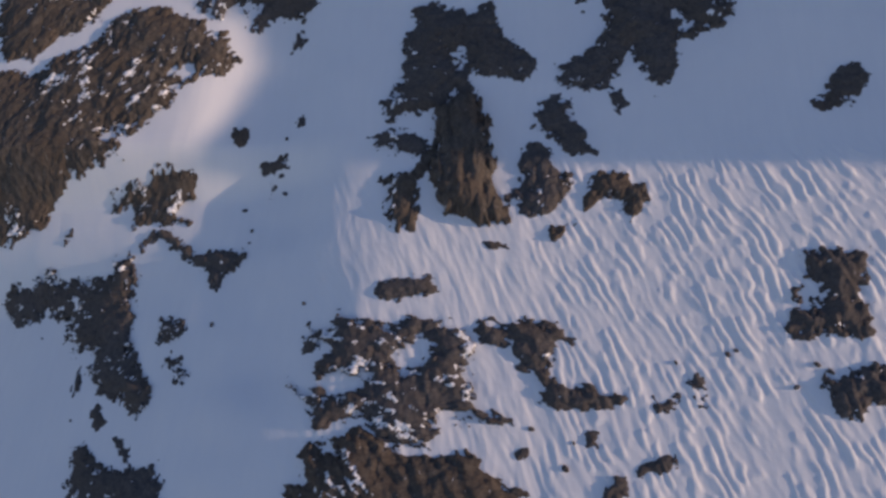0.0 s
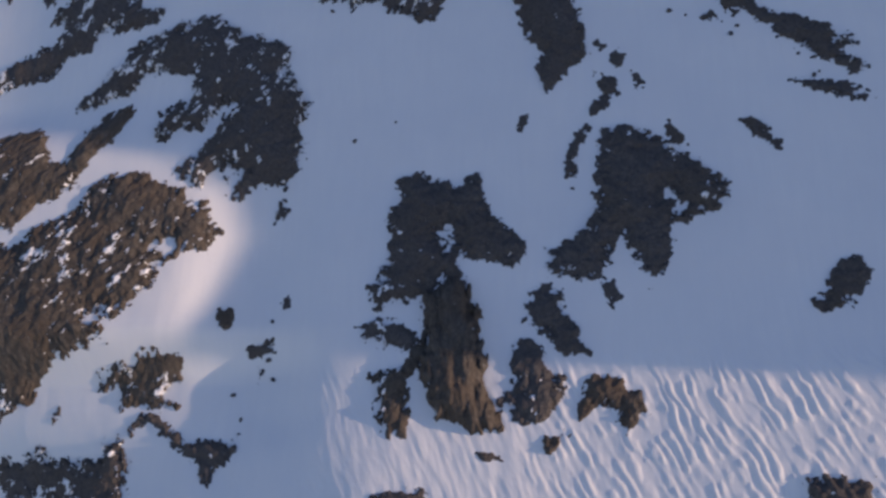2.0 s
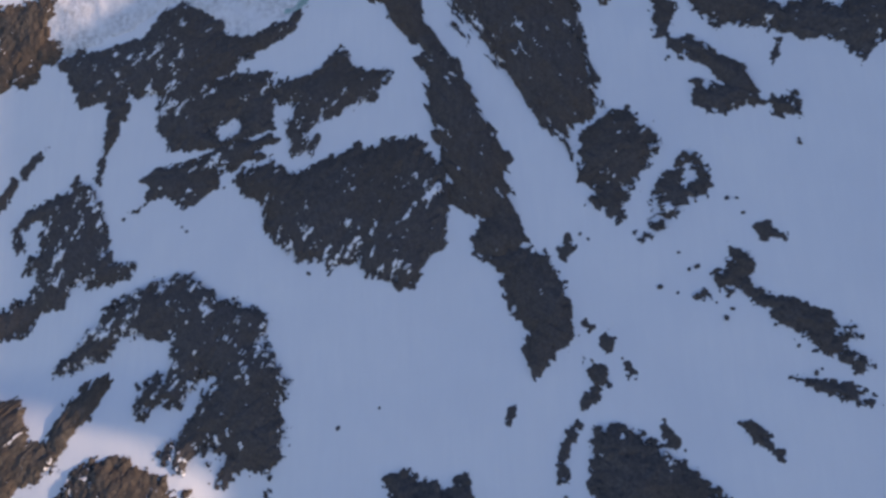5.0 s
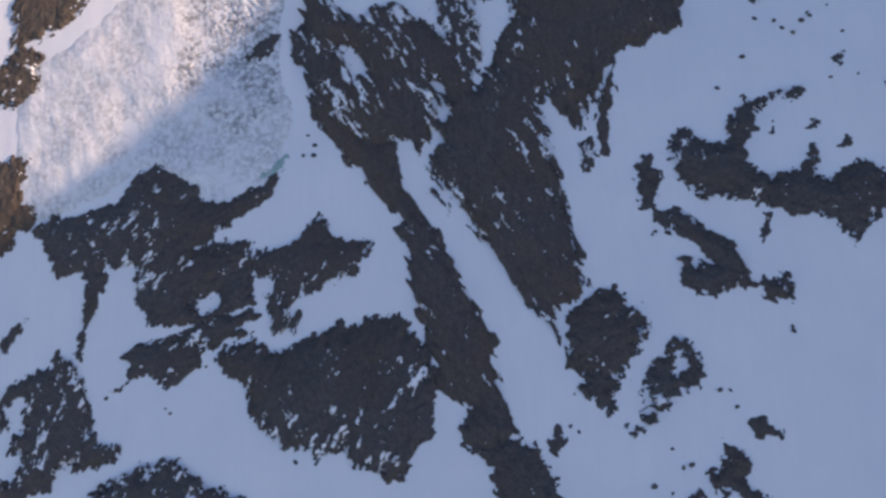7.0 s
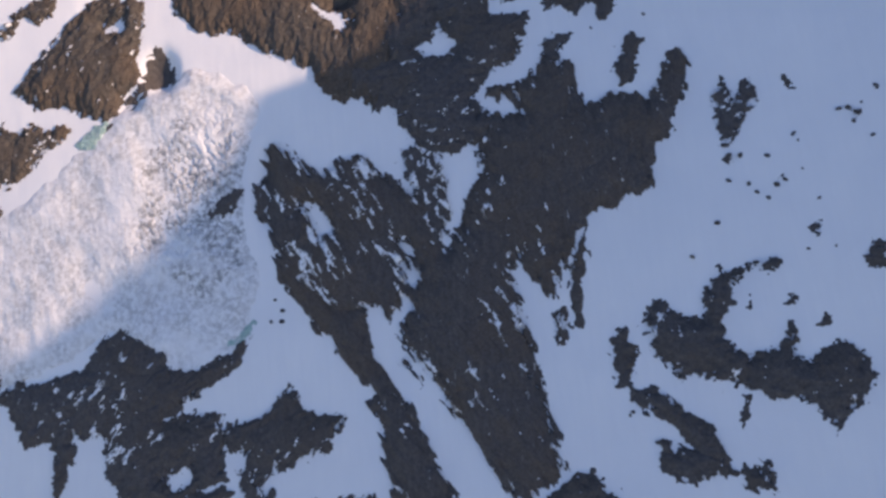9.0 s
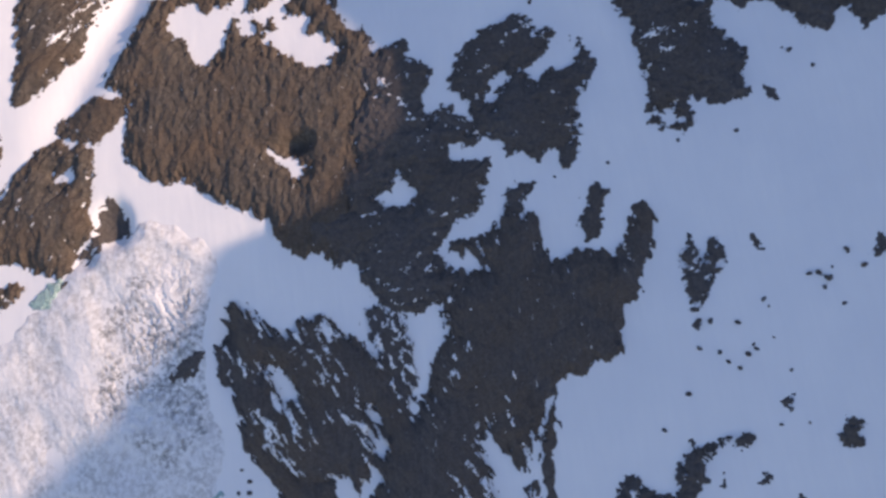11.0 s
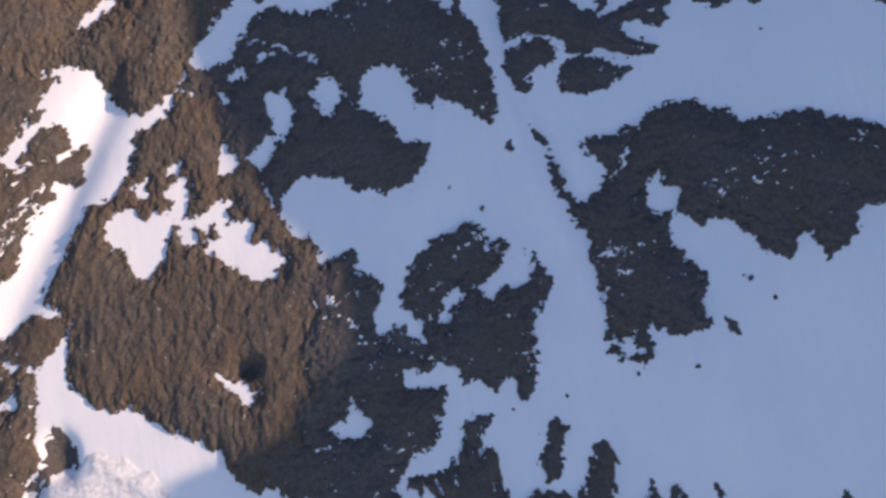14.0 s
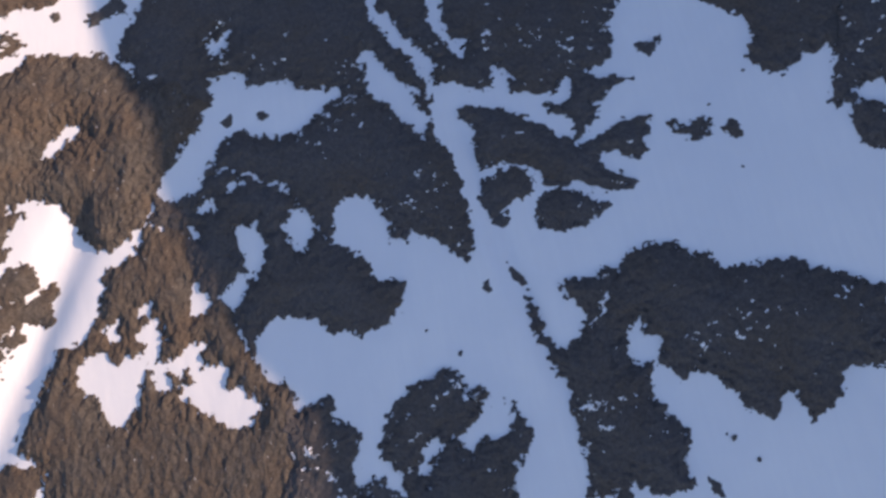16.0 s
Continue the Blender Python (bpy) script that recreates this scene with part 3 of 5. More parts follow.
outcrop("rock_outcrop", "sunlit brown weathered rock outcrop above the snow", "brown", 10,
        [(-108, 476), (-75.8, 480), (-65.5, 483.2), (-55.2, 486), (-48.4, 481.1), (-44.3, 474.3), (-41.3, 467.9), (-34.8, 461.1), (-29.7, 460.4), (-15.2, 468.6), (-11.6, 479.2), (1.2, 496.6), (11.7, 510.6), (3.1, 527.1), (-14, 523.5), (-21.9, 535), (-29, 540.3), (-38.3, 540.9), (-46.5, 543.8), (-54.6, 544.2), (-60.8, 539.3), (-72.8, 535.7), (-108, 532)],
        gaps=([(-52.3, 499.1), (-47.9, 506.1), (-40.4, 512.6), (-37.5, 508.5), (-44, 503), (-50.4, 497.6)],), grain=70, stretch=1.5, snowy=0)
outcrop("rock_outcrop", "large dark rock face with snow patches on shaded slope", "dark", 7,
        [(-28, 540), (-22.9, 536.5), (-20.6, 543.5), (-15, 555.3), (-8.4, 571.5), (72.9, 552.5), (74.4, 532.9), (80.8, 520.8), (86.2, 511.7), (90.4, 503.2), (91.9, 495.6), (91.9, 477), (96.8, 468.6), (98.1, 457.8), (98.8, 445), (99, 432.6), (95, 429.1), (90.7, 432.9), (85.7, 438.8), (77.6, 444.8), (75, 441.3), (70, 442.4), (70.4, 451.7), (64.3, 459.6), (56.3, 461.5), (51.4, 456.2), (49.1, 446.1), (34.5, 470.9), (14.7, 482.1), (-6.4, 480.2), (-11.7, 478.1), (1.2, 496.6), (11.7, 510.6), (0.1, 510.8), (-14, 523.5), (-18.9, 531.9)],
        gaps=([(-12.7, 478.3), (-7.9, 487.2), (1.2, 496.6), (7, 504.5), (11.7, 510.6), (11.2, 520.4), (24.1, 519.9), (25.8, 514.5), (41.8, 512), (43.5, 507.9), (59.4, 505.2), (60.1, 501.4), (50, 496.8), (43, 491.5), (34.4, 490.7), (20.2, 496.8), (14.5, 492.4), (8.7, 485.7), (4.9, 477.7), (-6.8, 474.8)], [(67.3, 518), (72.7, 517.3), (79.1, 507.4), (87.4, 496.8), (87.6, 490.8), (90.7, 483), (88.7, 476.7), (83.3, 482.6), (77.2, 492.3), (71.4, 497.3), (70.3, 506.1)], [(11, 535.4), (19.9, 539.3), (18.4, 532.5), (12.9, 531.2)], [(-13.2, 517.3), (-4, 514.1), (-1.3, 506.4), (-6.6, 505.7)], [(14.1, 475.6), (21.5, 477.2), (20.2, 474.6), (15, 474.3)], [(-26, 535.9), (-16.7, 533.4), (-17.9, 529.3), (-25.1, 532)],), snowy=.03)
# Its edge on the buttress follows the shade line, toned into the rock.
outcrop("rock_outcrop", "large dark rock face with snow patches on shaded slope", "dark", 6,
        [(-15.4, 466.9), (-11.7, 478.1), (-6.4, 480.2), (14.7, 482.1), (34.5, 470.9), (49.1, 446.1), (59.3, 438.7), (64.1, 430.4), (72.6, 426.5), (70.2, 418.1), (65.4, 413.3), (55.2, 412.1), (47.5, 414.1), (40.4, 420.5), (26.7, 424.4), (20.1, 420.8), (17.6, 417.4), (17.7, 410.5), (19.8, 404.1), (16.5, 413.7), (10, 430), (2, 436), (-2, 448), (-4, 463)],
        gaps=([(-12.7, 478.3), (-7.9, 487.2), (1.2, 496.6), (8.7, 485.7), (4.9, 477.7), (-6.8, 474.8)], [(15.6, 460), (22.8, 459.5), (26.3, 453.4), (24.3, 445.4), (21.5, 439.8), (18, 444.7), (15.7, 451.5)], [(7.7, 435.6), (14.5, 441.3), (18.5, 440.5), (16.5, 432.7), (10.9, 428.8)], [(32.8, 456.2), (38.7, 462.3), (44.7, 459.9), (43.9, 453.6), (40.8, 445.9), (36.7, 445.8)], [(2, 469.5), (8.6, 473.5), (9.7, 468.9), (4.9, 467.2)], [(-0.7, 462.6), (3.3, 461.7), (1.9, 457.7), (-0.6, 457.2)], [(14.1, 475.6), (21.5, 477.2), (20.2, 474.6), (15, 474.3)], [(-31.1, 457.1), (-25.6, 460.6), (-16.2, 466.7), (-15.6, 464.4), (-22, 455.6), (-29.4, 453.4)],), snowy=0)
outcrop("rock_outcrop", "large dark rock face with snow patches on shaded slope", "dark", 6,
        [(77.4, 551.3), (77.5, 534.7), (83.2, 522.7), (91.1, 507.9), (94.3, 497.3), (101.1, 495.5), (110.8, 490.4), (115.2, 491.5), (117.4, 498.1), (120.2, 496), (121.8, 487.3), (130.4, 483.7), (137.4, 482.8), (141.2, 486.3), (143.6, 483.2), (139.4, 477.6), (131.5, 478.8), (133.7, 474.7), (139.7, 469.7), (140.3, 462.9), (144.2, 462.9), (142.8, 465.5), (149.3, 468), (151.1, 471.9), (148.6, 473.8), (157.7, 478.9), (163.7, 479.3), (158.7, 483.2), (152.6, 482.8), (149.3, 486.1), (155.9, 488.7), (160, 493.3), (161.4, 503.8), (169.5, 521.4)], grain=-20, stretch=1.3, snowy=.15)
outcrop("rock_outcrop", "dark grey-brown rock outcrop rising from shaded snow", "dark", 5,
        [(99.5, 485.3), (105.9, 485.9), (115.5, 481), (124.9, 476.1), (130, 471.3), (136.5, 464), (139.9, 460.9), (150, 462.4), (154.6, 465.4), (160.5, 465.8), (165.8, 464.2), (164.1, 457.2), (159.6, 450.1), (152, 454.3), (146.3, 454.8), (149.8, 448.7), (156, 442.9), (154.4, 440.3), (147.1, 441.2), (142.1, 444.5), (138.9, 447.4), (132.9, 446.9), (125.9, 450.8), (123.9, 455.5), (119.5, 458.8), (111.8, 460.8), (105.6, 460.3), (104.4, 464.9), (103.9, 473.9), (106.4, 476.6)], grain=-20, stretch=1.6, snowy=.12)
outcrop("rock_outcrop", "small dark rock outcrop jutting from shaded snow", "dark", 3,
        [(104.9, 458.3), (111.2, 457.7), (117.4, 458.3), (122.5, 453.8), (122.3, 447.5), (114.9, 445.2), (110.3, 442.2), (105.4, 442.4), (103.8, 450.1)], snowy=.2)
outcrop("rock_outcrop", "small dark rock outcrop jutting from shaded snow", "dark", 4,
        [(121.3, 442.6), (124.9, 445.8), (130.2, 447.6), (136.4, 445), (141.2, 440.6), (146.4, 438.3), (141.8, 434.4), (136.4, 431.8), (129.7, 431.4), (122.7, 435.1), (120.5, 438.7)], snowy=.2)
outcrop("boulder", "small dark boulder half buried in shaded snow", "dark", 1.5,
        [(105.6, 440.3), (108.5, 443.1), (113, 440.5), (109.6, 438.3)], snowy=.0)
outcrop("rock_outcrop", "small dark rock outcrop jutting from shaded snow", "dark", 2,
        [(168.9, 461.2), (172.9, 462.1), (174.7, 458.3), (180.6, 459.7), (184.6, 457.4), (181.9, 450.9), (176, 452.7), (171.4, 456.2)], snowy=.4)
outcrop("boulder", "small dark boulder half buried in shaded snow", "dark", 1.5,
        [(186.3, 453.8), (189.6, 455.9), (192.3, 452.9), (192.1, 448.9), (187.7, 449.2)], snowy=.4)
outcrop("boulder", "small dark boulder half buried in shaded snow", "dark", 1.5,
        [(167.7, 492), (175.2, 494.2), (176.8, 491.2), (171.5, 487.2), (167.8, 488.4)], snowy=.4)
outcrop("rock_outcrop", "dark grey-brown rock outcrop rising from shaded snow", "dark", 5,
        [(191.1, 502.9), (195.5, 497.6), (203, 491.1), (203.7, 483.8), (200.5, 475.9), (203.2, 469.5), (207.4, 465.8), (212.5, 468.3), (219, 470.2), (224.9, 470.2), (225.5, 466.7), (235.9, 493.8), (191.8, 512.8)], snowy=.2)
outcrop("rock_outcrop", "dark grey-brown rock outcrop rising from shaded snow", "dark", 5,
        [(234.4, 494.5), (224.8, 467), (219.2, 454.4), (220, 449.1), (223.2, 449), (223.2, 441.1), (225.4, 435.6), (236.1, 431.2), (256.7, 483.9)],
        gaps=([(227.1, 453.7), (232.5, 455.8), (236.4, 453.3), (234.4, 447.1), (229.8, 449.7)],), snowy=.2)
outcrop("rock_outcrop", "dark grey-brown rock outcrop rising from shaded snow", "dark", 8,
        [(143.3, 415.8), (150.1, 420.7), (155, 421.5), (162.3, 420.3), (168.3, 414.7), (173.2, 412.4), (175.8, 408.8), (184.4, 408), (192.7, 406.8), (201.5, 402.3), (211.2, 397.1), (217.4, 391.6), (210.9, 369.9), (203.9, 372.1), (200.8, 372.1), (197.1, 364.5), (191.1, 359.6), (186.6, 360.3), (185.5, 365), (184.2, 369.3), (181.2, 364.3), (177.9, 360.8), (172.9, 363.7), (169.9, 368.4), (167.1, 374.2), (161.4, 378.9), (157.8, 378.8), (153.6, 375.9), (152.3, 381.4), (147.4, 383.8), (144.2, 381.5), (135.6, 383.8), (130.6, 395.9), (135.4, 410.1)],
        gaps=([(141, 391.9), (147.1, 398.9), (146.6, 392.5), (150.7, 390.3), (147.6, 384.8), (141.2, 384.4)],), snowy=.18)
outcrop("rock_outcrop", "dark grey-brown rock outcrop rising from shaded snow", "dark", 7,
        [(147.2, 382.8), (145.9, 381.1), (145, 373.1), (148.5, 369.1), (151.6, 363.4), (152.7, 357.2), (151.1, 353.8), (151.8, 349.8), (150.3, 344.8), (141.4, 345.5), (135.1, 348.3), (132.9, 350.3), (131.4, 345.9), (133.6, 341.6), (129.3, 337.9), (123.6, 339.8), (120, 342.1), (119.8, 348.4), (120, 357.1), (119.8, 367.1), (119.8, 379.4), (118.7, 383.9), (115.4, 391.2), (112.5, 401.8), (111.2, 413.4), (114.8, 412.5), (116.6, 402.9), (118.5, 394.7), (122, 392.7), (127, 396.8), (131.9, 404.3), (128.2, 407.6), (124.2, 409.9), (126, 416.3), (130.6, 415), (138.6, 416.1), (144.2, 415.6), (139.5, 393.4)],
        gaps=([(121.3, 346.2), (125.2, 347.6), (128.3, 345.6), (128.4, 341.8), (124.7, 341.1), (121.6, 343.2)], [(141, 391.9), (147.1, 398.9), (146.6, 392.5), (150.7, 390.3), (147.6, 384.8), (141.2, 384.4)],), snowy=.12)
outcrop("rock_outcrop", "sunlit brown weathered rock outcrop above the snow", "brown", 6,
        [(-97.4, 375.8), (-90.9, 378.2), (-84.9, 374.2), (-76.5, 373.1), (-76.2, 364.8), (-78.5, 355), (-80, 347.5), (-77.8, 343), (-80, 339), (-85, 334.5), (-88, 330.5), (-91.6, 326.1), (-100.5, 329.7), (-109.4, 334.4), (-120.8, 335), (-128.7, 343), (-120.4, 354.2), (-111.2, 364.3)],
        gaps=([(-92, 365.1), (-85.5, 366.4), (-84.6, 362.6), (-91, 362.1)],), grain=50, stretch=1.8, snowy=.2)
outcrop("rock_outcrop", "sunlit brown weathered rock outcrop above the snow", "brown", 2,
        [(-91.6, 382), (-85.9, 387.3), (-76.1, 391.9), (-66.8, 390.2), (-62.7, 389.5), (-65.2, 383.6), (-71.9, 378.5), (-75.3, 375), (-82.6, 376.3), (-87.6, 379.2)], snowy=.1, swell=1.2)
outcrop("rock_outcrop", "sunlit brown weathered rock outcrop above the snow", "brown", 4,
        [(-101.6, 440.4), (-93.2, 441.2), (-88.9, 446.2), (-83.4, 451.1), (-80.4, 448.7), (-81, 443.7), (-82.9, 439.4), (-81.1, 432.3), (-73.8, 432.1), (-69.3, 437), (-67.1, 440.1), (-66.3, 435.3), (-70.6, 431.5), (-76.1, 428), (-79.7, 418.6), (-82.2, 411.4), (-88.8, 407.1), (-94.4, 401.6), (-104.4, 394.9)],
        gaps=([(-82.1, 433.6), (-80.8, 439), (-75.4, 442.7), (-71.2, 443.1), (-70.3, 439.5), (-74.6, 435.7), (-80, 432.5)],), grain=45, stretch=2, snowy=.12, swell=1.6)
outcrop("rock_outcrop", "sunlit brown weathered rock outcrop above the snow", "brown", 2.5,
        [(-74.1, 450.4), (-70.1, 456.8), (-66.4, 460), (-60.1, 460.6), (-59.7, 454), (-63.5, 450.9), (-66.8, 449.1)], snowy=.1, swell=1.3)
outcrop("rock_outcrop", "sunlit brown weathered rock outcrop above the snow", "brown", 2.5,
        [(-70, 445.5), (-61.6, 447.3), (-53.5, 454.1), (-52.6, 450.4), (-57.1, 444.1), (-55.1, 440), (-61.8, 441), (-68, 443.7)], grain=30, stretch=1.6, snowy=.1, swell=1.3)
outcrop("rock_outcrop", "broken brown rock outcrop dusted with sunlit snow", "brown", 4,
        [(-101.4, 444.9), (-93, 448.1), (-86.6, 451.6), (-80.2, 455.2), (-75.8, 460.4), (-75.3, 465.1), (-67.3, 465), (-66, 474.6), (-60.7, 481.3), (-100.3, 487.5)], grain=45, stretch=2, snowy=.25, swell=1.0)
outcrop("rock_outcrop", "broken brown rock outcrop dusted with sunlit snow", "brown", 3,
        [(-149.1, 327.2), (-133.6, 331.5), (-128, 326.2), (-123.2, 331), (-116.5, 325.5), (-108.4, 329.8), (-104, 323.6), (-109.8, 319), (-117.8, 318), (-123.8, 310.3), (-130.9, 307), (-150.1, 301.2)], grain=45, stretch=1.5, snowy=.6)
outcrop("rock_outcrop", "broken brown rock outcrop dusted with sunlit snow", "brown", 3,
        [(-143.2, 369.2), (-134, 369), (-128.1, 376.3), (-120.1, 379.8), (-112.1, 383.4), (-112.2, 371.5), (-117.9, 370), (-124.7, 372.2), (-130.6, 365), (-143.4, 362.3)], snowy=.4)
outcrop("rock_ledge", "thin dark rock ledge along the broken snow", "dark", 1.5,
        [(-96.1, 323.9), (-89.4, 325.8), (-76.9, 337.2), (-75.5, 334.7), (-82.7, 328.1), (-91.7, 321.7)], grain=45, stretch=2, snowy=.1)
outcrop("rock_outcrop", "broken brown rock outcrop dusted with sunlit snow", "brown", 3,
        [(-169.6, 298.6), (-154.5, 297.4), (-144.7, 304), (-136.1, 298.1), (-137.2, 286.8), (-131.2, 290.5), (-139.6, 280.4), (-146.9, 279.3), (-169.6, 282.7)], snowy=.5)
outcrop("rock_outcrop", "sunlit brown weathered rock outcrop above the snow", "brown", 3,
        [(-169.6, 258.2), (-154.3, 258.2), (-146.8, 260.4), (-139.4, 258.3), (-138.8, 253.8), (-144.2, 248.1), (-141.7, 242.3), (-136.3, 238.4), (-139.1, 232.4), (-146.5, 229.1), (-149, 223.1), (-169.6, 223.5)], snowy=.3)
outcrop("rock_outcrop", "dark grey-brown rock outcrop rising from shaded snow", "dark", 5,
        [(50.4, 173.5), (51.9, 180.3), (56.6, 185), (61.9, 187.1), (66.4, 189.2), (68.5, 185.5), (69.6, 181), (72.1, 181.6), (74.1, 178), (74.9, 171.2), (71.3, 168.2), (67.3, 161.9), (62.8, 157.4), (62.2, 152.6), (65.6, 146.8), (61.2, 150.2), (56.8, 154.6), (53, 158.2), (55.9, 162.1), (50.4, 165)], snowy=.2)
outcrop("rock_outcrop", "small dark rock outcrop jutting from shaded snow", "dark", 3,
        [(70.7, 156.8), (74.1, 164.7), (79.8, 165.8), (81.2, 170.6), (85.4, 171.9), (87.8, 166.7), (88.4, 160.2), (86.2, 155.6), (83.2, 155.8), (80.7, 154.4), (77.2, 151.5), (74.3, 147), (70.2, 145.7), (67.6, 144.2), (68.9, 148.1), (72.5, 151.8)],
        gaps=([(80.4, 164.1), (83.2, 167.1), (83.3, 162.2), (81.5, 160.8)],), snowy=.4)
outcrop("rock_outcrop", "dark grey-brown rock outcrop rising from shaded snow", "dark", 5,
        [(87.5, 227.7), (89.2, 233.6), (92.9, 235.7), (96.4, 231.7), (104.1, 229), (107.1, 237.2), (112.1, 242.5), (114, 239.6), (117.7, 242.5), (123.6, 244.2), (129.5, 242.4), (128.1, 239.2), (122.9, 240.8), (117.1, 239.1), (114.3, 237), (114, 231), (110.8, 226.4), (110.7, 221.4), (116, 215.8), (124, 218), (128.2, 224), (129.1, 220.7), (126.7, 216.1), (130.4, 212.4), (135.5, 215.8), (141.7, 217.4), (145.2, 213.7), (146.7, 207.3), (144, 201.5), (138.9, 197.4), (133.8, 193.1), (130.5, 198.3), (128.3, 201.6), (124.2, 203.6), (119.6, 202.5), (115.7, 206.1), (108.5, 208.5), (102.7, 211.6), (96.3, 211.5), (90.5, 215.5), (88.1, 220.8)], snowy=.3)
outcrop("boulder", "small dark boulder half buried in shaded snow", "dark", 1.5,
        [(110.1, 200.4), (111.7, 205), (113.9, 204.7), (112, 198.6), (110, 195.6)], snowy=.0)
outcrop("boulder", "small dark boulder half buried in shaded snow", "dark", 1.2,
        [(116.7, 229.8), (119, 232.4), (119.6, 228.9), (117.3, 227.5)], snowy=.0)
outcrop("boulder", "small dark boulder half buried in shaded snow", "dark", 1.2,
        [(127.4, 229.1), (129.2, 233.1), (131.9, 231), (130.4, 227.4)], snowy=.4)
outcrop("boulder", "small dark boulder half buried in shaded snow", "dark", 1.2,
        [(135.1, 222.3), (137.5, 225.6), (138.7, 222.6), (136.3, 221)], snowy=.0)
outcrop("rock_outcrop", "dark grey-brown rock outcrop rising from shaded snow", "dark", 4,
        [(76.6, 222.2), (78.2, 227.2), (81.6, 227.6), (84.3, 223), (84, 217.9), (81.3, 214), (83.1, 209.7), (88, 210), (92.2, 205.4), (96.3, 201.8), (100.6, 198.9), (102.9, 194.7), (104.4, 189.9), (106.1, 186.7), (110.4, 185.6), (114.9, 185.9), (117, 182.7), (114.4, 179.2), (109.9, 178.8), (106.8, 182), (102.4, 183.1), (95.3, 181.4), (90.1, 183.3), (86.2, 188.4), (85.6, 194.8), (88.1, 195.3), (91.7, 192.6), (94.8, 192.3), (90.9, 197.5), (85.3, 202.9), (80.4, 208.3), (76.6, 210.4), (76.4, 214.6)], grain=-40, stretch=1.5, snowy=.2)
outcrop("rock_outcrop", "broken dark rock outcrop with snow caught in its hollows", "dark", 2,
        [(118.3, 296.5), (123.1, 304.5), (123.9, 299.3), (125.8, 295.8), (130.3, 301.8), (131.8, 296.5), (130.6, 289.8), (126.2, 288.8), (123.6, 283.6), (121.1, 274.5), (119.5, 274.8), (119.5, 284.4), (117.6, 285.8), (119.2, 292.3)], snowy=.5)
outcrop("boulder", "small dark boulder half buried in shaded snow", "dark", 1.2,
        [(140, 301.5), (142.4, 301.3), (143.7, 295.6), (141.2, 296.2)], snowy=.0)
outcrop("boulder", "small dark boulder half buried in shaded snow", "dark", 1.2,
        [(131.8, 266.5), (134.6, 268.5), (133.4, 264.7)], snowy=.5)
outcrop("boulder", "small dark boulder half buried in shaded snow", "dark", 1.2,
        [(137.8, 251.1), (142.4, 253.2), (142.4, 248), (139.3, 249.1)], snowy=.6)
outcrop("boulder", "small dark boulder half buried in shaded snow", "dark", 2,
        [(150.1, 239.9), (154, 244.3), (158, 242.7), (156.5, 236.3), (150.8, 236.4)], snowy=.3)
outcrop("boulder", "small dark boulder half buried in shaded snow", "dark", 2,
        [(170.5, 288.7), (174.3, 293.7), (176.5, 290.9), (174.9, 286.4), (171.7, 286.5)], snowy=.4)
outcrop("boulder", "small dark boulder half buried in shaded snow", "dark", .9,
        [(155.5, 284.6), (160.3, 288.7), (162.1, 283.6), (156.7, 279.9)], snowy=.9)
outcrop("boulder", "small dark boulder half buried in shaded snow", "dark", 1.2,
        [(155.2, 347.5), (157.7, 346.1), (158, 342.3), (155.4, 343.7)], snowy=.0)
outcrop("rock_outcrop", "dark grey-brown rock outcrop rising from shaded snow", "dark", 5,
        [(22.2, 142.9), (26.7, 146.3), (34.5, 144.5), (39.6, 141.2), (44.3, 133.4), (46.3, 122.4), (46.9, 117.1), (43.4, 112.9), (40.1, 112.3), (36.6, 107.3), (33.1, 104.1), (31.6, 107.6), (30.1, 113), (31.1, 118.2), (27.1, 127.5), (24.7, 135.1)], grain=-70, stretch=1.4, snowy=.1)
outcrop("rock_outcrop", "small dark rock outcrop jutting from shaded snow", "dark", 2.5,
        [(16, 144.4), (16.9, 150.1), (22.4, 152.5), (26.1, 158), (31.3, 154.5), (33.8, 148.4), (31.1, 145.8), (26.7, 146.3), (22.1, 141)], snowy=.4)
outcrop("rock_outcrop", "small dark rock outcrop jutting from shaded snow", "dark", 2.5,
        [(48.2, 111.7), (51.4, 110.7), (54.5, 107.9), (54.9, 102.8), (50.7, 98), (47.4, 95.7), (45.9, 98.3), (49.4, 103.1)], snowy=.2)
outcrop("rock_outcrop", "small dark rock outcrop jutting from shaded snow", "dark", 2,
        [(38.5, 75.9), (39.7, 85.4), (41.5, 90.3), (45.8, 95), (47.3, 94.1), (43, 86.9), (41.9, 80.5), (39.8, 75.5)], snowy=.2)
outcrop("boulder", "small dark boulder half buried in shaded snow", "dark", 1.2,
        [(47.1, 120.9), (49.7, 123), (51.6, 119.3), (49.4, 118.3)], snowy=.0)
outcrop("boulder", "small dark boulder half buried in shaded snow", "dark", 1.5,
        [(52.1, 116.3), (55.1, 118.5), (57.1, 114.6), (54.7, 111.8)], snowy=.0)
outcrop("boulder", "small dark boulder half buried in shaded snow", "dark", 1.5,
        [(58.6, 110.2), (60.9, 110), (62.2, 105.7), (60.2, 103.8)], snowy=.0)
outcrop("boulder", "small dark boulder half buried in shaded snow", "dark", 1.2,
        [(25.2, 97.7), (28.8, 98.4), (27.9, 95.9), (26.5, 91.8), (24.9, 92.3)], snowy=.3)
outcrop("boulder", "small dark boulder half buried in shaded snow", "dark", 1,
        [(42.3, 143.8), (45.9, 148.1), (48.3, 144.5), (44.3, 139.8)], snowy=.6)
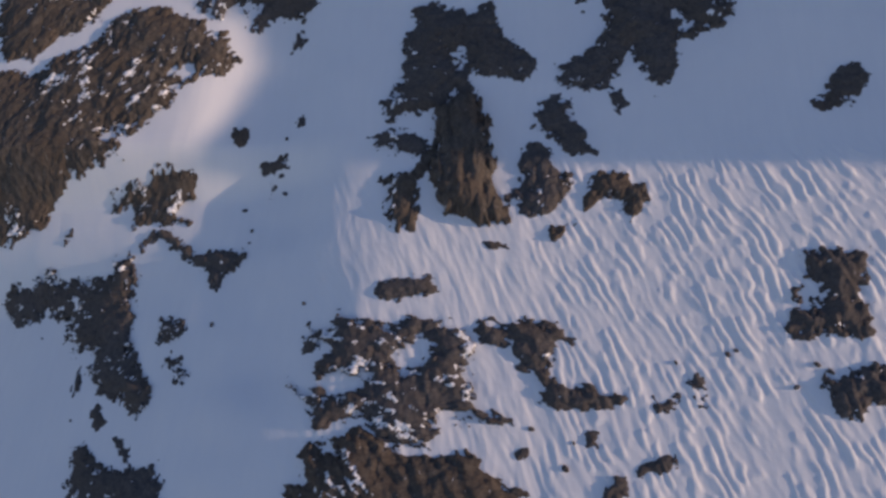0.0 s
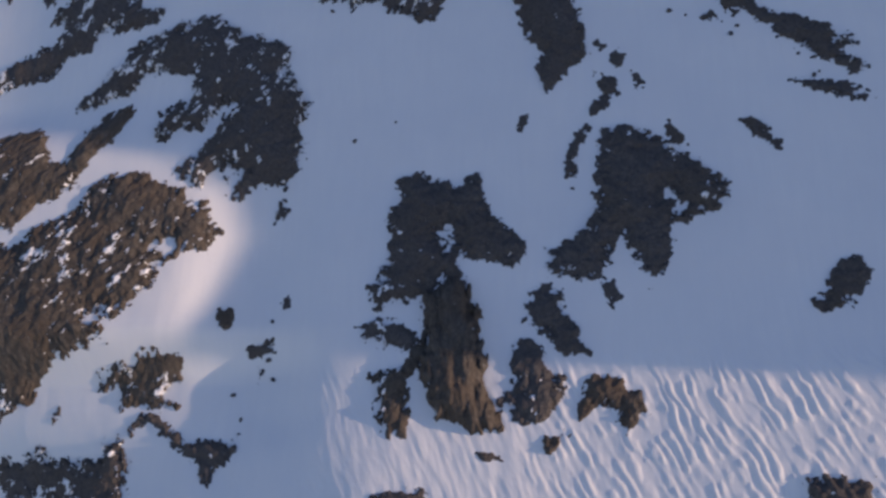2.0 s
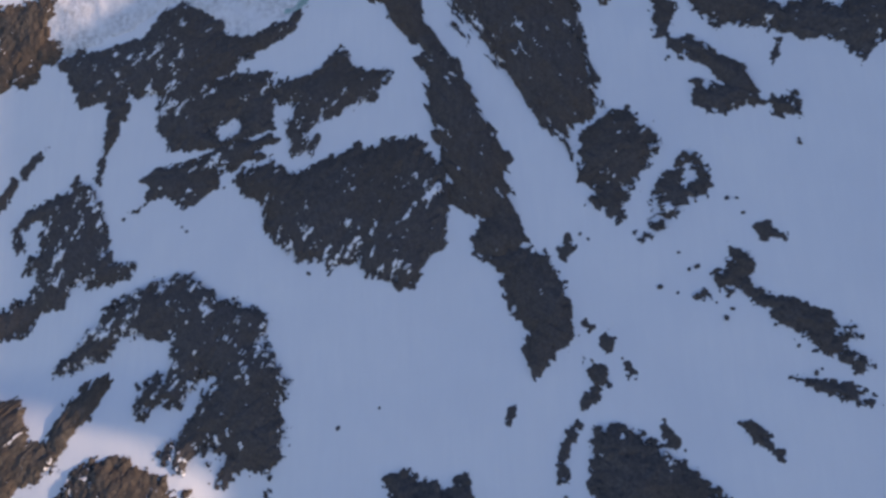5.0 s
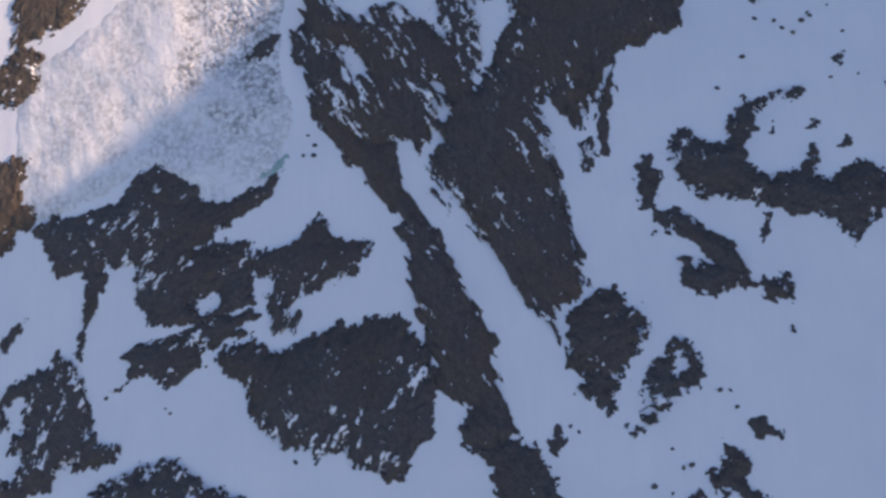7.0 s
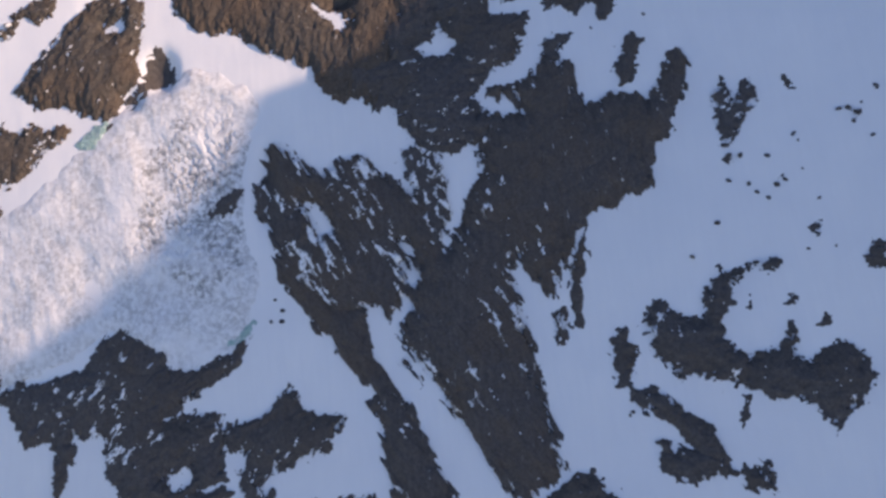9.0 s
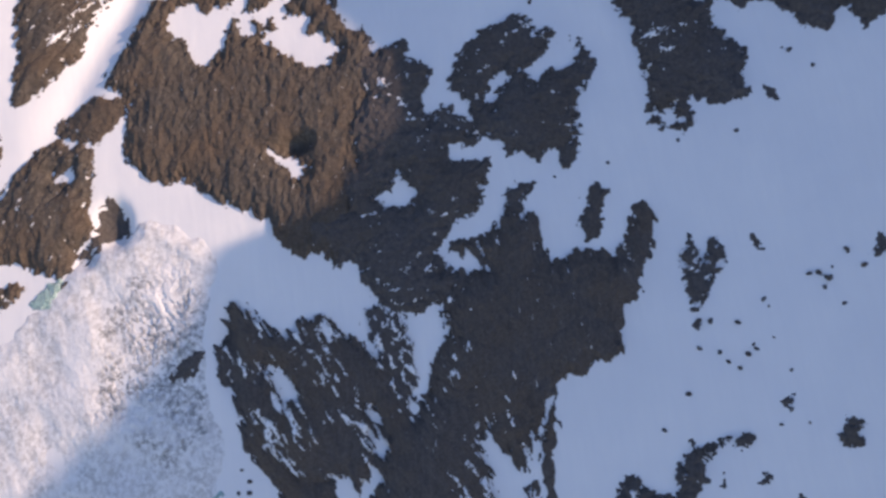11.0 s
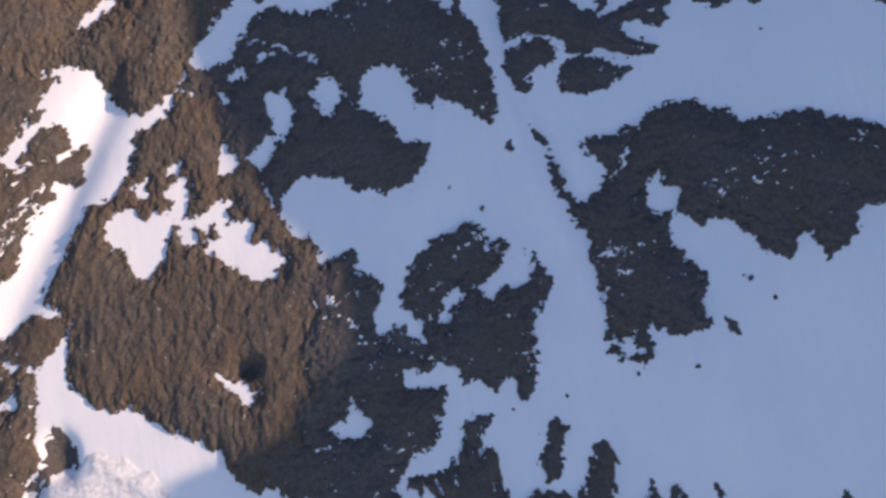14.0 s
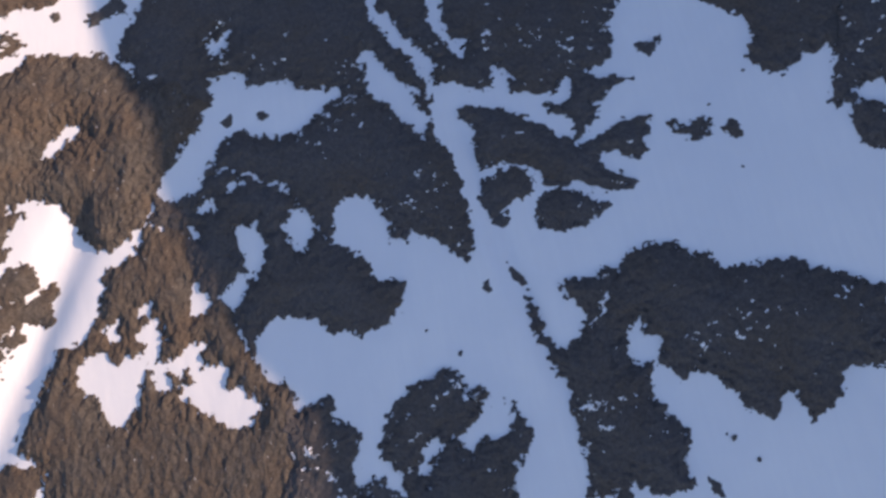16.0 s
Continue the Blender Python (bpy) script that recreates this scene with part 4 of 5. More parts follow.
outcrop("rock_outcrop", "dark grey-brown rock outcrop rising from shaded snow", "dark", 6,
        [(33.3, 53.7), (40.9, 58.1), (45, 64.1), (47.5, 67.9), (47.8, 80.3), (47.3, 87.6), (50.3, 91.2), (55.1, 92.5), (61.2, 91), (63.9, 87.3), (69.7, 84.2), (73.1, 80.2), (77.8, 76.2), (80.7, 73.1), (83.1, 71.5), (81.3, 64.2), (78.6, 62), (75.2, 64), (70.8, 59.7), (68, 60.7), (67.3, 55.7), (65.3, 48.5), (60.5, 42.5), (58.4, 49.8), (54, 57.9), (49.1, 48.6), (47.4, 44.9), (33.1, 45.9), (33.9, 54.6)],
        gaps=([(67, 69.7), (68.6, 70.4), (71.3, 65.1), (69.4, 63.7)],), snowy=.2)
outcrop("boulder", "small dark boulder half buried in shaded snow", "dark", 2,
        [(66.4, 89.9), (68.9, 92.2), (73.3, 87.2), (73.7, 83.7), (69.8, 84.7)], snowy=.0)
outcrop("rock_outcrop", "small dark rock outcrop jutting from shaded snow", "dark", 3.5,
        [(26.9, 33.9), (28.4, 40.4), (31.5, 45), (35.6, 41.9), (37.2, 35.2), (41, 31.3), (43.3, 24.9), (38.7, 24.2), (34.1, 27.1), (31.7, 30.9)], snowy=.25)
outcrop("boulder", "small dark boulder half buried in shaded snow", "dark", 1.3,
        [(47.9, 43.3), (51.3, 45), (53, 38.9), (50.4, 37.6)], snowy=.0)
outcrop("rock_outcrop", "small dark rock outcrop jutting from shaded snow", "dark", 3.5,
        [(22.5, 20.4), (25.4, 28.5), (28.6, 29.2), (32.5, 24.5), (33.3, 20), (37.9, 18), (35.7, 11.2), (31.2, 6.2), (24.4, 6.4), (19.6, 11.7), (20.3, 14.3), (25, 14.2)], snowy=.25)
outcrop("rock_outcrop", "sunlit brown weathered rock outcrop above the snow", "brown", 3,
        [(41.7, 17.9), (44.8, 19.9), (49.2, 19.3), (53.6, 15.7), (57.2, 13.9), (57.7, 8.8), (53.3, 4.8), (52.5, 2.4), (51.1, 4.9), (49.8, 9.9), (46.1, 10), (41.7, 7.6), (38.7, 3.5), (34.3, 1.1), (32.8, -2.5), (30.1, 1.2), (30.5, 3.2), (35.7, 3.6), (40.2, 6), (40.9, 11.9)], grain=60, stretch=1.5, snowy=.2)
outcrop("rock_tower", "tall brown rock tower standing out of the snow", "brown", 9,
        [(-1.1, 12.5), (-2.6, 21.5), (-0.8, 30.8), (-1.6, 42.3), (2.5, 46), (9.2, 47.5), (12, 41.4), (14.5, 31.8), (16.1, 20.7), (17.5, 13.5), (20.5, 7.4), (19.9, 4), (15.3, 2.4), (9.7, 5.1), (3.3, 7)], grain=-80, stretch=2.5, snowy=0)
outcrop("rock_outcrop", "dark grey-brown rock outcrop rising from shaded snow", "dark", 5,
        [(-15.5, 48.6), (-13.7, 56.4), (-14.6, 65.2), (-11, 71.6), (-11.6, 79.1), (-6, 81.4), (-0.8, 77.9), (4.3, 77.3), (7.7, 76), (10.2, 79.2), (14.4, 78.2), (15.6, 69.4), (19.1, 63.8), (23, 59.9), (26.9, 56), (27.1, 51.5), (23.6, 49.8), (15.8, 50.6), (10.6, 53.3), (7.1, 55.6), (10.1, 46.4), (2.4, 47), (-0.6, 41.3), (-6.5, 39.7), (-11.7, 40), (-15.9, 38.4), (-19.8, 45.5)],
        gaps=([(1.6, 61.1), (4.1, 63), (7, 57.6), (4.5, 55.8)],), snowy=.35)
outcrop("rock_outcrop", "sunlit brown weathered rock outcrop above the snow", "brown", 3,
        [(-17.1, 18.5), (-14.2, 20.6), (-9.3, 21.9), (-5.2, 23.5), (-1.9, 34.6), (0.2, 28.8), (-2.3, 17.9), (-5.6, 18), (-3.9, 7.3), (-5, 1.2), (-10.1, 3.1), (-14.5, 6.7), (-13.5, 12.9)], grain=70, stretch=1.5, snowy=.35)
outcrop("rock_outcrop", "small dark rock outcrop jutting from shaded snow", "dark", 1.3,
        [(-14.5, 33.1), (-10.4, 34.7), (-5.3, 31), (-3.3, 26.8), (-7.9, 25.9), (-12.9, 28.6)], snowy=.5)
outcrop("boulder", "small dark boulder half buried in shaded snow", "dark", 1,
        [(14.5, -2.1), (19.3, -1.5), (21.2, -3.6), (15.6, -4.1)], snowy=.0)
outcrop("rock_outcrop", "small dark rock outcrop jutting from shaded snow", "dark", 2,
        [(-15.6, -13.7), (-11, -11.6), (-0, -11.8), (2.6, -15.5), (0.4, -17.1), (-5.7, -17.9), (-11.9, -18.6), (-14.5, -16.2)], grain=10, stretch=1.5, snowy=.4)
outcrop("rock_outcrop", "broken dark rock outcrop with snow caught in its hollows", "dark", 4,
        [(-35.5, -28.2), (-33.5, -23.6), (-27.1, -25.3), (-24.5, -20.1), (-17.7, -22.6), (-9.6, -25.8), (-5.3, -22.6), (3.9, -23.4), (11.5, -25.7), (16.1, -30.2), (13.5, -34.7), (10.7, -36.2), (14.6, -41.9), (16.9, -46.1), (23.9, -48), (25.1, -51.3), (18.5, -51.5), (11.6, -50.4), (7.2, -48.4), (4.7, -52), (5.6, -55.3), (0.9, -57.5), (-4.7, -57.7), (-10.6, -56.6), (-14.4, -49.7), (-21.8, -51.3), (-26.2, -54.1), (-29.6, -48.3), (-37.5, -42.2), (-37.3, -39), (-31.5, -42.3), (-29.1, -34.9), (-27, -31.9), (-33.2, -31.5)],
        gaps=([(-8.6, -35), (-1.8, -27.3), (3.1, -31.8), (-4, -36.4)], [(-26.6, -41), (-15.7, -38.8), (-15.3, -42.5), (-24.6, -43.9)],), grain=-15, stretch=2, snowy=.65)
outcrop("rock_outcrop", "dark grey-brown rock outcrop rising from shaded snow", "dark", 4,
        [(11.5, -25.7), (15.8, -24.2), (21.7, -24.9), (25.9, -22.3), (31.6, -23.4), (35.9, -27.1), (39.7, -28.5), (37.3, -30.7), (34.5, -30), (33.8, -34.4), (31.1, -35.9), (32.5, -38.7), (38.6, -40.7), (44, -41.2), (49.2, -43.2), (46.5, -45.9), (36, -46.7), (31.9, -45), (29.8, -40.2), (24.8, -34.5), (22.6, -30.2), (17.5, -30.2), (14.6, -28.7)], grain=-25, stretch=1.7, snowy=.3)
outcrop("rock_outcrop", "sunlit brown weathered rock outcrop above the snow", "brown", 5,
        [(-30.1, -58.4), (-25.9, -55.5), (-19.8, -54.1), (-14.2, -51.1), (-4.7, -57.7), (5.2, -58.7), (13.4, -57.1), (19, -60.8), (21.8, -63.3), (27.1, -65.5), (28.7, -76.4), (-30.5, -79.9), (-32.1, -66.9), (-28.5, -65.4)],
        gaps=([(-27.2, -57), (-21, -56.2), (-20.7, -58.3), (-25.3, -58.6)],), grain=-30, stretch=1.7, snowy=.35)
outcrop("boulder", "small dark boulder half buried in shaded snow", "dark", 1.5,
        [(40.6, -52.1), (43.2, -52), (43.5, -55.3), (40.6, -55)], snowy=.3)
outcrop("boulder", "small dark boulder half buried in shaded snow", "dark", 2,
        [(43.1, -57.9), (45.7, -57.8), (47.5, -60.9), (50, -62), (48.6, -67), (45.5, -66.5), (46.2, -62.2), (43.7, -60.4)], snowy=.4)
outcrop("boulder", "small dark boulder half buried in shaded snow", "dark", 2,
        [(51.3, -59.7), (55.1, -58), (57, -56.4), (59.9, -56.3), (61.4, -59), (56.2, -60.5), (52.5, -61.3)], snowy=.4)
outcrop("boulder", "small dark boulder half buried in shaded snow", "dark", 1.5,
        [(56.4, -42.3), (58.2, -44.3), (61.5, -42.2), (61.6, -45.5), (56.8, -46.8)], snowy=.3)
outcrop("boulder", "small dark boulder half buried in shaded snow", "dark", 1.5,
        [(63.8, -39.4), (66.8, -37.7), (68.9, -40.6), (67.8, -45.6), (66.2, -45.6), (65.7, -41.7)], snowy=.4)
outcrop("boulder", "small dark boulder half buried in shaded snow", "dark", 1,
        [(23.9, -56.7), (27.5, -55.6), (28.4, -57.8), (24.9, -58.5)], snowy=.4)
outcrop("rock_outcrop", "small dark rock outcrop jutting from shaded snow", "dark", 3,
        [(87.6, -23.8), (89.7, -16.6), (92.7, -12.2), (92.5, -7.8), (98.5, -5.9), (106, -7.2), (106.9, -10.9), (106.1, -15.2), (103.9, -18.1), (105.7, -22.3), (106.1, -27.8), (100.6, -29), (94.6, -27.9), (88.4, -28.3), (86.3, -26.6)],
        gaps=([(90.2, -17.4), (94.8, -15.9), (95.8, -18.1), (91.8, -20.2)],), snowy=.3)
outcrop("rock_outcrop", "small dark rock outcrop jutting from shaded snow", "dark", 3.5,
        [(93.5, -36.8), (97.1, -37.4), (103.4, -34.6), (111.4, -35.8), (110.1, -43.5), (103.1, -44.3), (97.9, -48.2), (95.2, -47.1), (94.6, -42.6)], snowy=.35)
outcrop("rock_outcrop", "small dark rock outcrop jutting from shaded snow", "dark", 3,
        [(99.5, 37.7), (103.1, 39.2), (105.8, 44.4), (110.5, 48.5), (115.3, 48.1), (116, 43.6), (112, 38.6), (107.4, 34.5), (103.2, 33.9), (100.6, 35)], snowy=.25)
outcrop("rock_outcrop", "dark grey-brown rock outcrop rising from shaded snow", "dark", 3.5,
        [(83.9, 131.5), (87.9, 132.9), (91.3, 136.1), (91, 140.6), (95.6, 140.1), (97.4, 135.4), (95.4, 131.2), (99.5, 127.4), (102.8, 124.5), (109.1, 122.2), (114.7, 120.8), (118.2, 115.5), (121.9, 112), (118.9, 110.6), (115.1, 113.4), (117.3, 109.1), (123.1, 106.3), (121.9, 103.2), (119.1, 102.6), (115.5, 106.1), (110.3, 108.9), (106.6, 114.1), (101.2, 117), (98.6, 119.8), (96.2, 125.1), (91.9, 127.2), (88.7, 125.8), (86, 129.5)], snowy=.25)
outcrop("boulder", "small dark boulder half buried in shaded snow", "dark", 1.3,
        [(77.2, 126.8), (82.9, 129.3), (86.1, 124), (80.9, 124.4)], snowy=.5)
outcrop("boulder", "small dark boulder half buried in shaded snow", "dark", 2,
        [(98.5, 145.1), (101.8, 147.1), (106.8, 142.3), (105.9, 140.7), (99.7, 141.9)], snowy=.0)
outcrop("rock_outcrop", "small dark rock outcrop jutting from shaded snow", "dark", 2,
        [(103, 102.5), (110.6, 101.2), (115.9, 99.3), (122.2, 95.8), (128.3, 92.8), (121.8, 93.6), (112.7, 96.5), (107.5, 99.2)], snowy=.2)
outcrop("rock_outcrop", "small dark rock outcrop jutting from shaded snow", "dark", 2.5,
        [(88.5, 91.2), (91, 92.1), (95.1, 87.7), (98.4, 82.2), (97.4, 80), (94, 82.9), (90.4, 86.1)], snowy=.1)
outcrop("rock_outcrop", "broken brown rock outcrop dusted with sunlit snow", "brown", 3,
        [(-112.6, 16.9), (-111.2, 21.8), (-101.4, 25.6), (-90.1, 29), (-80.8, 27.7), (-79.6, 25), (-81.4, 20.7), (-85.9, 15.5), (-79, 11.3), (-88.3, 11.7), (-95.7, 12.1), (-102.1, 12.5), (-104.1, 18.3)], grain=50, stretch=1.5, snowy=.45)
outcrop("rock_outcrop", "broken dark rock outcrop with snow caught in its hollows", "dark", 3,
        [(-101.9, 5), (-96.9, 7.5), (-91.4, 11.9), (-82, 5.6), (-77, 1.6), (-69.2, 2.9), (-64, 2.5), (-59.3, 3.9), (-59.3, -0.8), (-62.5, -5.1), (-65.7, -8.5), (-66.7, -12.5), (-71.9, -8.1), (-71.5, -5.3), (-80.4, -2), (-86.8, 4.1), (-94.9, 8.3), (-98.3, 2.9)], grain=-30, stretch=1.5, snowy=.45)
outcrop("rock_outcrop", "broken dark rock outcrop with snow caught in its hollows", "dark", 4,
        [(-159.7, -8.4), (-153.1, -2.8), (-143.6, -2.7), (-134.2, 1.8), (-130.6, -3.7), (-120.7, -2.7), (-111, -4.3), (-108.2, 2.7), (-102.7, 3.2), (-97.2, -4.4), (-99.6, -9.7), (-96.5, -17.3), (-95.4, -24.7), (-90.9, -32), (-82.9, -40.9), (-82.7, -45.1), (-86.4, -49.9), (-93.4, -44.8), (-102.2, -42.1), (-110.6, -34.7), (-110.1, -29.3), (-116.6, -28), (-125.8, -23.7), (-124.9, -19), (-136.5, -12.2), (-139, -16.9), (-150.3, -17), (-157.7, -13.3)], snowy=.65)
outcrop("rock_outcrop", "small dark rock outcrop jutting from shaded snow", "dark", 2,
        [(-86.4, -25.2), (-86, -19), (-76.1, -19.7), (-73.8, -24.3), (-79.4, -27.4), (-72.2, -34.6), (-68.8, -38.1), (-74.6, -39.9), (-80.7, -34.2), (-80, -29.1)], snowy=.6)
outcrop("rock_outcrop", "broken dark rock outcrop with snow caught in its hollows", "dark", 3,
        [(-108.1, -68.5), (-105.5, -63.7), (-108.9, -58), (-103.8, -56.4), (-95.1, -62), (-90.3, -63.5), (-84.1, -63.4), (-77.5, -61.8), (-72.3, -66.2), (-70, -70.8), (-68.9, -81.8), (-101.7, -83.5)], snowy=.55)
outcrop("boulder", "small dark boulder half buried in shaded snow", "dark", 1,
        [(-104.8, -48.8), (-102.5, -44.3), (-97.6, -50.6), (-100.7, -52.6)], snowy=.0)
outcrop("boulder", "small dark boulder half buried in shaded snow", "dark", 1.2,
        [(-92.4, -55.6), (-87.3, -56.8), (-84, -62.6), (-87.6, -62.2)], snowy=.3)
outcrop("rock_outcrop", "small dark rock outcrop jutting from shaded snow", "dark", 1.3,
        [(-60, 28), (-58, 31.8), (-51.3, 31.3), (-49.4, 28), (-55.1, 25.9), (-53.2, 21), (-55.2, 19.6), (-56.1, 24.4)], snowy=.5)
outcrop("boulder", "small dark boulder half buried in shaded snow", "dark", 1.2,
        [(-48.4, 42.6), (-45.4, 44), (-43.7, 40.8), (-46.7, 39.9)], snowy=.0)
outcrop("boulder", "lone brown boulder on sunlit snow", "brown", 2.5,
        [(-68.9, 37.6), (-67.2, 41.2), (-63.7, 40.3), (-62.2, 35.5), (-65.6, 33.6), (-67.9, 35.2)], snowy=.0)
outcrop("boulder", "small dark boulder half buried in shaded snow", "dark", 1.2,
        [(-131.2, 10.5), (-126.6, 13.4), (-125.5, 9.2), (-129.3, 6.3)], snowy=.3)
outcrop("rock_outcrop", "broken dark rock outcrop with snow caught in its hollows", "dark", 1.5,
        [(16, 299), (23, 299.9), (28.5, 294.8), (33.4, 290.3), (33.7, 284.2), (34.1, 276.1), (32.3, 268.5), (28.7, 261.3), (23.5, 260.2), (21.5, 270.2), (20.4, 280.2), (16.4, 286.5)], grain=-70, stretch=1.5, snowy=.85)
outcrop("rock_rib", "dark ribbed rock face streaked with thin snow", "rib", 1.2,
        [(51.5, 235.9), (54.1, 228.4), (55.9, 214.3), (58.8, 203.9), (60.9, 193.8), (63.1, 185.5), (59.8, 185.8), (56.1, 195.8), (53.3, 207.8), (51.6, 221.7), (50, 230.7)], grain=-65, stretch=3, snowy=.85)
outcrop("rock_rib", "dark ribbed rock face streaked with thin snow", "rib", 1.2,
        [(9, 242.1), (18.7, 225.8), (27.3, 214.9), (36.5, 203.5), (32.7, 201.2), (23.3, 210.7), (14.5, 219.5), (6.6, 232.3)], grain=-55, stretch=3, snowy=.85)
outcrop("rock_rib", "dark ribbed rock face streaked with thin snow", "rib", 1,
        [(60.8, 235.6), (65, 237.7), (64.6, 227.1), (60.7, 218.1)], grain=-80, stretch=2, snowy=.7)
outcrop("rock_outcrop", "small dark rock outcrop jutting from shaded snow", "dark", 1.2,
        [(-48.3, 197.7), (-41.1, 200.8), (-39.2, 193), (-34.3, 188.7), (-35.4, 181.4), (-41.4, 181.9), (-47.4, 186.2)], grain=60, stretch=2, snowy=.8)
outcrop("rock_outcrop", "small dark rock outcrop jutting from shaded snow", "dark", 1.2,
        [(45.4, 362.8), (53.6, 365.2), (62.3, 357), (69.1, 350.5), (61.3, 350.3), (52.2, 355), (44.7, 357.9)], snowy=.75)
outcrop("rock_outcrop", "small dark rock outcrop jutting from shaded snow", "dark", 1,
        [(-21.5, 32.9), (-15.7, 36.4), (-9.9, 33.2), (-13.1, 26.3), (-18.4, 28.5)], snowy=.75)
outcrop("rock_outcrop", "small dark rock outcrop jutting from shaded snow", "dark", 1,
        [(-120.5, -26.9), (-115.9, -27.2), (-110.6, -40.1), (-113.9, -42.1)], grain=90, stretch=2, snowy=.6)
outcrop("rock_outcrop", "small dark rock outcrop jutting from shaded snow", "dark", 1.5,
        [(-55.4, 284.4), (-50.3, 289.9), (-43.7, 294.1), (-39.8, 292.9), (-43, 287.3), (-48.4, 283.6)], snowy=.0)
outcrop("boulder", "small dark boulder half buried in shaded snow", "dark", 1,
        [(98.4, 417.9), (100.9, 423.6), (101.9, 416.7)], snowy=.0)
outcrop("rock_outcrop", "small dark rock outcrop jutting from shaded snow", "dark", 1.2,
        [(108, 427), (111.9, 420.2), (114.1, 415), (111.9, 415.5), (109.2, 421)], snowy=.0)
outcrop("rock_outcrop", "small dark rock outcrop jutting from shaded snow", "dark", 1.5,
        [(88.2, 334.8), (90.1, 340.2), (95.5, 344.8), (96.1, 340.9), (90.6, 332.9)], snowy=.0)
outcrop("rock_outcrop", "small dark rock outcrop jutting from shaded snow", "dark", 2,
        [(-34.5, 554.8), (-31.8, 558.7), (-26.5, 562.9), (-22.3, 564.7), (-18.7, 561.4), (-19.2, 557), (-27.7, 554), (-32.9, 552.4)], grain=35, stretch=1.5, snowy=.3)
outcrop("rock_outcrop", "sunlit brown weathered rock outcrop above the snow", "brown", 3,
        [(-72.6, 583.2), (-41.7, 577.9), (-42.9, 566.1), (-50.3, 564), (-56.4, 566.2), (-64.5, 563.1), (-72.4, 562)], snowy=.2)
outcrop("rock_outcrop", "sunlit brown weathered rock outcrop above the snow", "brown", 1.2,
        [(-47.1, 560.8), (-43.2, 562.7), (-42.2, 558.1), (-45.3, 556.4)], snowy=.0)
outcrop("boulder", "small dark boulder half buried in shaded snow", "dark", 1,
        [(15, 501.5), (18.2, 503.9), (19.3, 499.4), (16.5, 498.4)], snowy=.0)
outcrop("boulder", "small dark boulder half buried in shaded snow", "dark", 1,
        [(28.1, 500.8), (30.5, 503.6), (31.9, 499.9), (29.2, 498)], snowy=.0)
outcrop("rock_outcrop", "sunlit brown weathered rock outcrop above the snow", "brown", 3,
        [(-91, 483.1), (-78.8, 482.4), (-73.8, 480.3), (-69.6, 474.5), (-73.4, 468.7), (-79.6, 467), (-91.9, 466)], snowy=.3)
outcrop("rock_outcrop", "sunlit brown weathered rock outcrop above the snow", "brown", 3,
        [(-93.6, 442.9), (-80.9, 447.3), (-71.8, 446.2), (-64.8, 448.5), (-66.9, 442.6), (-73.4, 438.5), (-79, 433.3), (-95, 427.3)], grain=35, stretch=1.6, snowy=.15, swell=1.0)
outcrop("rock_outcrop", "sunlit brown weathered rock outcrop above the snow", "brown", 2.5,
        [(-72.5, 557.5), (-64.5, 556.5), (-58.5, 554.9), (-56.1, 549.4), (-60.6, 544.9), (-72.7, 543.3)], snowy=.2)


# Shade of the brown outcrop's lower side, put into a dark rock tone.
outcrop("rock_outcrop", "black shaded rock wall above the broken snow", "dark", 1.6,
        [(-72.3, 353.7), (-68, 346), (-64.8, 338.1), (-69, 337.4), (-73.5, 337.5), (-77.1, 336.6), (-81.5, 332.4), (-84.5, 333.4), (-78.3, 339.4), (-76.0, 345.7)], snowy=.0)
# Dark rock laid where the hollow is only deep in shade.
outcrop("rock_outcrop", "dark rock standing in for deep shade in a hollow beside the icefall", "dark", 1.4,
        [(-31.7, 309.4), (-26.5, 304.1), (-27.2, 291.7), (-24.6, 277.0), (-30.1, 276.9), (-34.2, 281.8), (-35.9, 290.4), (-32.1, 298.9)], grain=-70, stretch=1.6, snowy=.35)


outcrop("bare_ice", "blue-green glacier ice bared beside the rocks", "ice", 1.6,
        [(-103.5, 318.6), (-98.6, 323), (-92.2, 325), (-93.5, 319.0), (-99.2, 316.5)], snowy=.0, swell=.6)
outcrop("bare_ice", "thin blue-green ice lip at the icefall's foot", "ice", 1.2,
        [(-48.5, 238.9), (-44, 242.5), (-39.6, 245.5), (-40.3, 242.4), (-44.5, 238.8)], snowy=.0, swell=.6)


